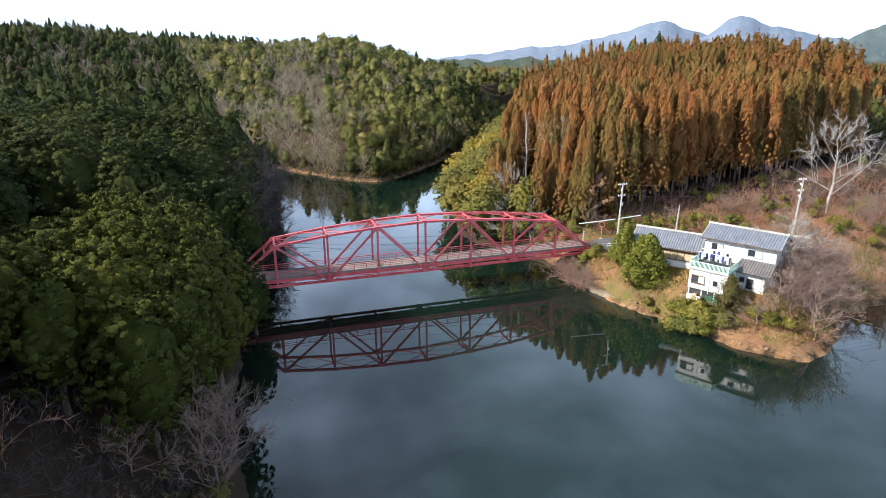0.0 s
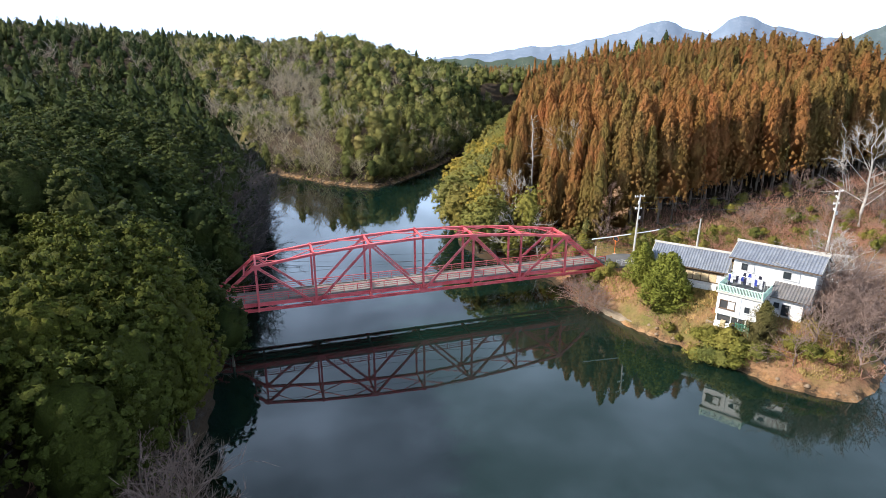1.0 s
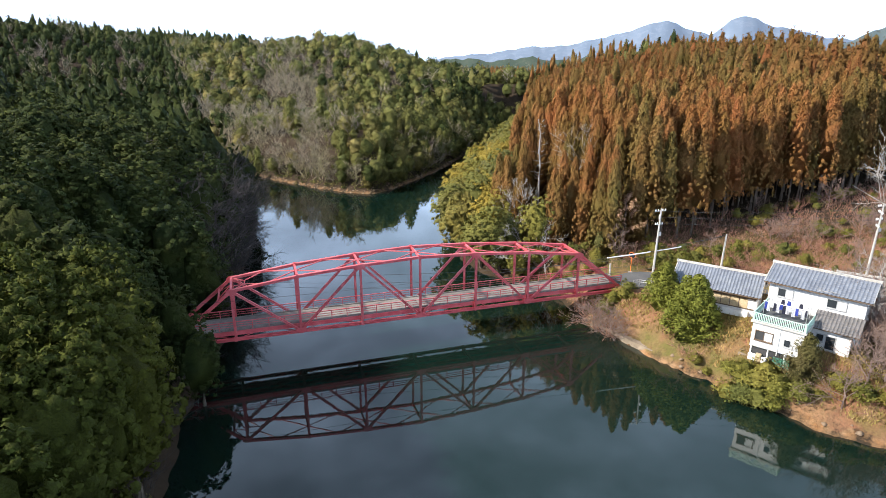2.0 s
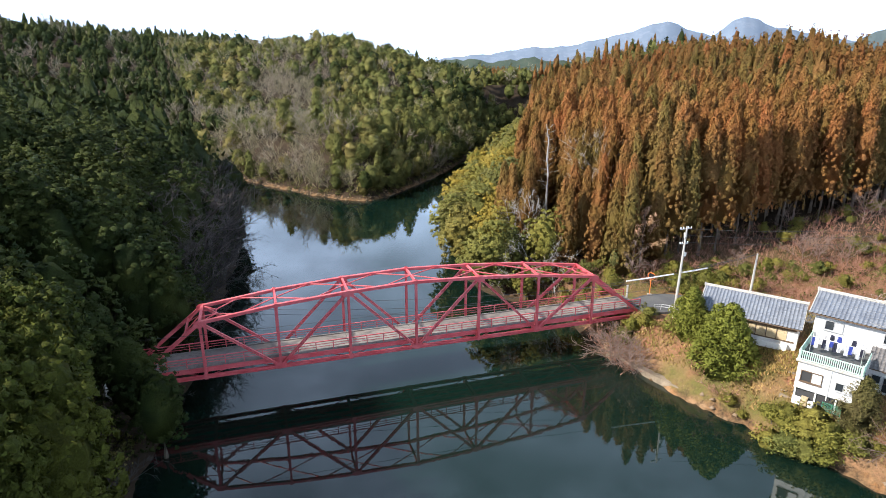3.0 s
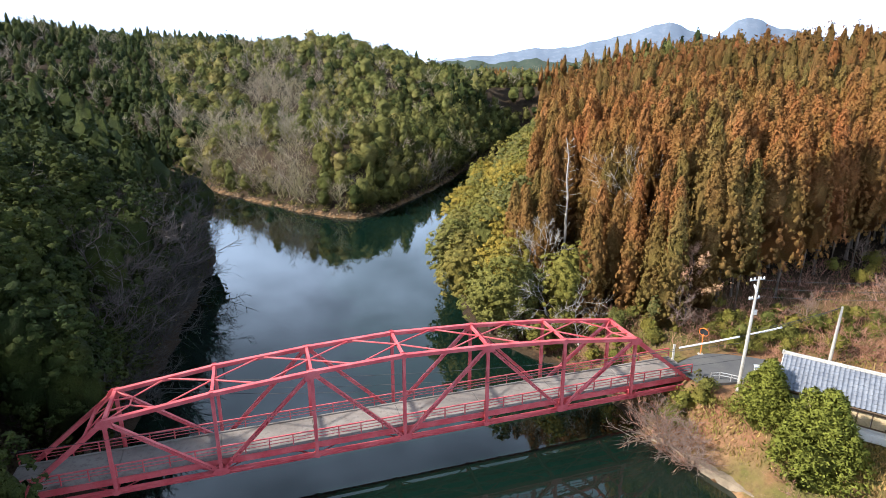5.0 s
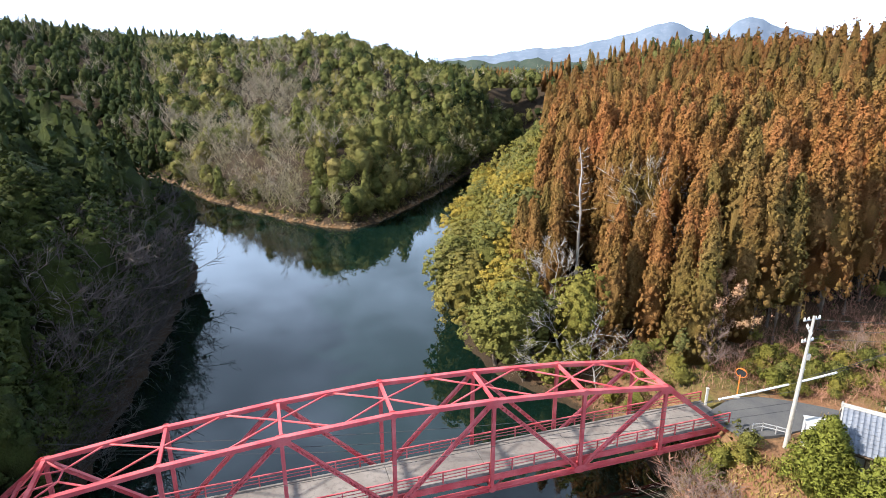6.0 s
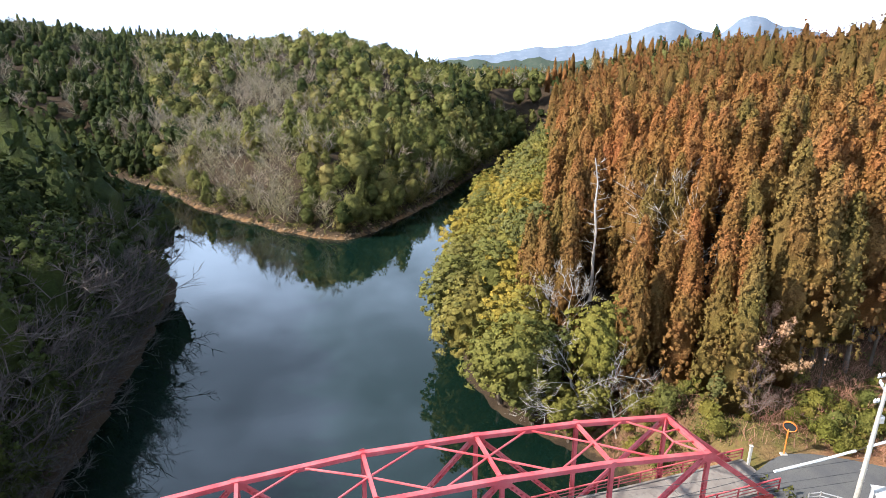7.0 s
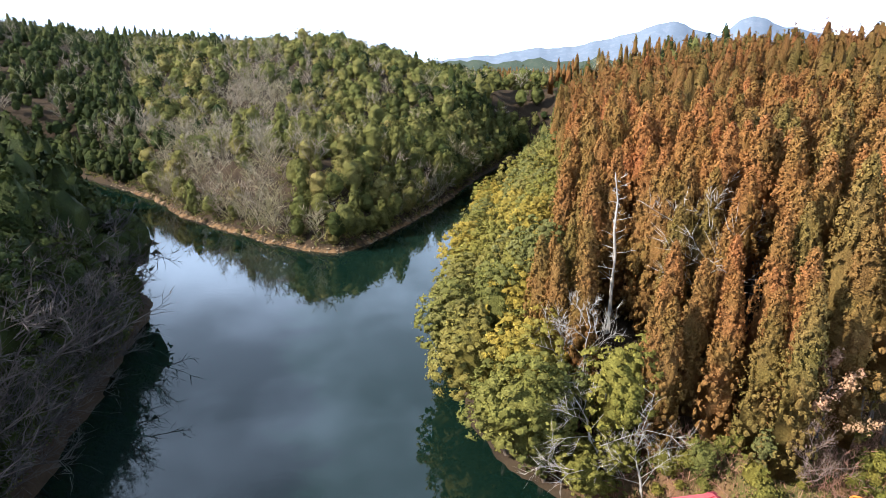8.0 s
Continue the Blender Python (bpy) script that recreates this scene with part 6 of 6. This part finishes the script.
for x, y, s in ((45.6, 72.4, 0.66), (47.2, 74.6, 0.72), (44.6, 70.2, 0.55), (47.6, 71.2, 0.66)):
    plant("palebare1" if x > 46 else "palebare2", x, y, s, 70 * x, None, 1.25)
plant("snag0", 13.2, 114.5, 0.95, 200, None, 0.85)
for x, y, s, a, tilt in ((6.6, 113.8, 0.95, 10, -10), (9.4, 110.2, 0.8, 60, -12), (12.4, 107.4, 0.6, 120, -8), (10.6, 112.4, 0.95, 200, 0), (8.4, 117.0, 1.15, 300, 0), (15.0, 108.6, 0.5, 30, 0)):
    # the broadleaf trees that close the shore's corner
    plant("oak" + str(int(a) % 4), x, y, s, a if tilt == 0 else a * 0.2, None, 1.15, 0, tilt)
plant("tallsnag", 17.0, 121.6, 1.0, 100)
plant("snag1", 14.6, 108.4, 0.8, 250, None, 1.3, 25)
plant("snag0", 16.5, 106.2, 0.55, 30, None, 1.3, -20)
plant("snag0", 24.0, 118.5, 1.3, 300)
for x, y, s, a in ((20.6, 89.6, 0.46, 30), (21.6, 88.2, 0.42, 130), (20.4, 91.2, 0.42, 250), (22.4, 87.0, 0.36, 10)):
    plant("palebare" + str(int(a) % 4), x, y, s, a, None, 1.7, 0, -14)
for x, y, s in ((31.0, 73.8, 1.25), (31.9, 72.8, 1.45), (32.7, 74.3, 1.3), (32.0, 75.6, 1.0), (33.1, 71.8, 1.35), (34.2, 71.0, 1.2)):
    plant("shrub" + str(int(x * 10) % 3), x, y, s, 90 * x, None, 1.35)
r = np.random.default_rng(76)
for k in range(34):
    # yellow-green shrubs and small evergreens behind the long house
    x = r.uniform(30.5, 49)
    y = 99.3 + max(0, x - 40) * 0.1 + r.uniform(0, 5.0)
    plant("shrub" + str(r.integers(0, 3)), x, y, r.uniform(0.6, 1.35), r.uniform(0, 360))
r = np.random.default_rng(77)
for x, y, s in ((20.4, 91.6, 1.6), (20.9, 90.4, 1.5), (21.8, 92.4, 1.5), (21.6, 88.6, 1.2), (22.8, 87.6, 1.0), (21.2, 89.4, 0.8), (22.6, 91.2, 0.9), (28.4, 80.6, 0.9), (27.6, 82.4, 0.8), (29.2, 79.4, 0.9)):
    plant("brush" + str(r.integers(0, 3)), x, y, s, r.uniform(0, 360))
for x, y, s in ((23.4, 92.4, 1.15), (22.3, 91.8, 1.1), (24.4, 91.4, 1.0), (25.2, 92.4, 0.8), (33.6, 73.2, 1.5), (35.0, 72.0, 1.7), (34.6, 73.6, 1.5), (33.0, 74.8, 1.1), (36.6, 70.4, 1.3), (31.8, 76.4, 0.8), (41.6, 68.6, 1.2), (43.5, 67.6, 1.0), (29.4, 79.0, 0.8), (27.6, 84.0, 0.6), (40.2, 70.4, 1.2), (30.2, 77.6, 0.5), (38.0, 70.0, 0.7)):
    plant("shrub" + str(r.integers(0, 3)), x, y, s, r.uniform(0, 360), None, 1.3)


def thicket():
    """Leafless trees and brush on the point east of the houses and on the slope behind."""
    r = np.random.default_rng(78)
    xs, ys = scatter(40, 70, 64, 90, 2.2, r)
    d = shore_distance(xs, ys)
    for i in range(len(xs)):
        x, y = xs[i], ys[i]
        if d[i] < 1.0 or y > 86 or (x < 49 and y > 70 and x < 47 + (y - 70) * 0.2 + 0) or (x - 51) ** 2 + (y - 84.5) ** 2 < 16:
            continue
        if r.uniform() < 0.4:
            plant("palebare" + str(r.integers(0, 4)), x, y, r.uniform(0.5, 0.8), r.uniform(0, 360), None, 1.25)
        else:
            plant("brush" + str(r.integers(0, 3)), x, y, r.uniform(0.8, 1.5), r.uniform(0, 360))
    xs, ys = scatter(9, 84, 92, 128, 2.0, r)
    d = shore_distance(xs, ys)
    for i in range(len(xs)):
        x, y = xs[i], ys[i]
        lane_y = 97.0 - max(0, x - 31) * 0.42
        if y > cedar_edge(x) + 2.0 or y < lane_y + 3.6 or d[i] < 0.8:
            continue
        u = r.uniform()
        if u < 0.50:
            plant("brush" + str(r.integers(0, 3)), x, y, r.uniform(0.6, 1.1), r.uniform(0, 360))
        elif u < (0.85 if x < 34 else 0.66):
            plant("shrub" + str(r.integers(0, 3)), x, y, r.uniform(0.5, 1.3), r.uniform(0, 360))
        elif u < 0.86 and (x < 34 or u < 0.72):
            plant("palebare" + str(r.integers(0, 4)), x, y, r.uniform(0.35, 0.6), r.uniform(0, 360))
    # dense low growth between the bridge head and the cedars
    xs, ys = scatter(10, 34, 99, 113, 1.55, r)
    d = shore_distance(xs, ys)
    for i in range(len(xs)):
        x, y = xs[i], ys[i]
        if d[i] < 0.7 or y < 101.2 or y > cedar_edge(x) + 2.5:
            continue
        u = r.uniform()
        if u < 0.45:
            plant("shrub" + str(r.integers(0, 3)), x, y, r.uniform(0.5, 1.1), r.uniform(0, 360))
        elif u < 0.8:
            plant("brush" + str(r.integers(0, 3)), x, y, r.uniform(0.6, 1.0), r.uniform(0, 360))
    for x, y, s in ((20.5, 105.6, 0.40), (24.2, 104.4, 0.38), (12.2, 109.6, 0.45)):
        plant("oak" + str(r.integers(0, 4)), x, y, s, r.uniform(0, 360))
    # brush along the west shore and over the low foreground bank
    xs, ys = scatter(-42, -8, 14, 150, 2.3, r)
    d = shore_distance(xs, ys)
    for i in range(len(xs)):
        if 0.3 < d[i] < (30 if ys[i] < 39 else 2.0) and ys[i] < 90:
            u = r.uniform()
            if ys[i] < 39 and u < 0.1:
                plant("shrub" + str(r.integers(0, 3)), xs[i], ys[i], r.uniform(0.9, 1.5), r.uniform(0, 360))
            else:
                plant(("brush" if u < 0.22 and ys[i] < 39 else "greybrush") + str(r.integers(0, 3)), xs[i], ys[i], r.uniform(0.8, 1.5), r.uniform(0, 360))
    # dark brush and low evergreens down the bank beyond the bridge
    low = []
    xs, ys = scatter(-58, -26, 86, 152, 2.0, r)
    d = shore_distance(xs, ys)
    for i in range(len(xs)):
        if 0.2 < d[i] < 7 and abs((ys[i] - 86.09) * 0.9514 - (xs[i] + 2.7) * 0.3079 - 2.2) > 3.2:
            if r.uniform() < 0.3:
                plant("cypress" + str(r.integers(0, 4)), xs[i], ys[i], r.uniform(0.22, 0.36), r.uniform(0, 360), None, 1.3)
            else:
                low.append((xs[i], ys[i], ground_at(xs[i], ys[i]) - 0.05, r.uniform(1.0, 1.7), 0.0, 0))
    woods("bank_brush", "dark leafless brush covering the west bank", BRUSH, low, M_TWIG)
    for x, y, s, a in ((-20.5, 42.5, 0.95, 0), (-18.4, 41.0, 0.8, 80), (-19.2, 46.0, 0.75, 200), (-17.6, 38.0, 0.6, 150), (-23.5, 37.0, 0.5, 20), (-16.2, 33.0, 0.5, 320), (-20.0, 30.5, 0.45, 120)):
        plant("palebare" + str(r.integers(0, 4)), x, y, s, a, None, 1.1)


thicket()
# evergreens at the bridge's west end
for x, y, s in ((-24.8, 71.5, 0.85), (-27.8, 72.8, 1.0), (-31.0, 88.5, 0.72), (-32.5, 94.0, 0.7)):
    plant("cypress" + str(r.integers(0, 4)), x, y, s, r.uniform(0, 360), None, 1.0, 0, 0)
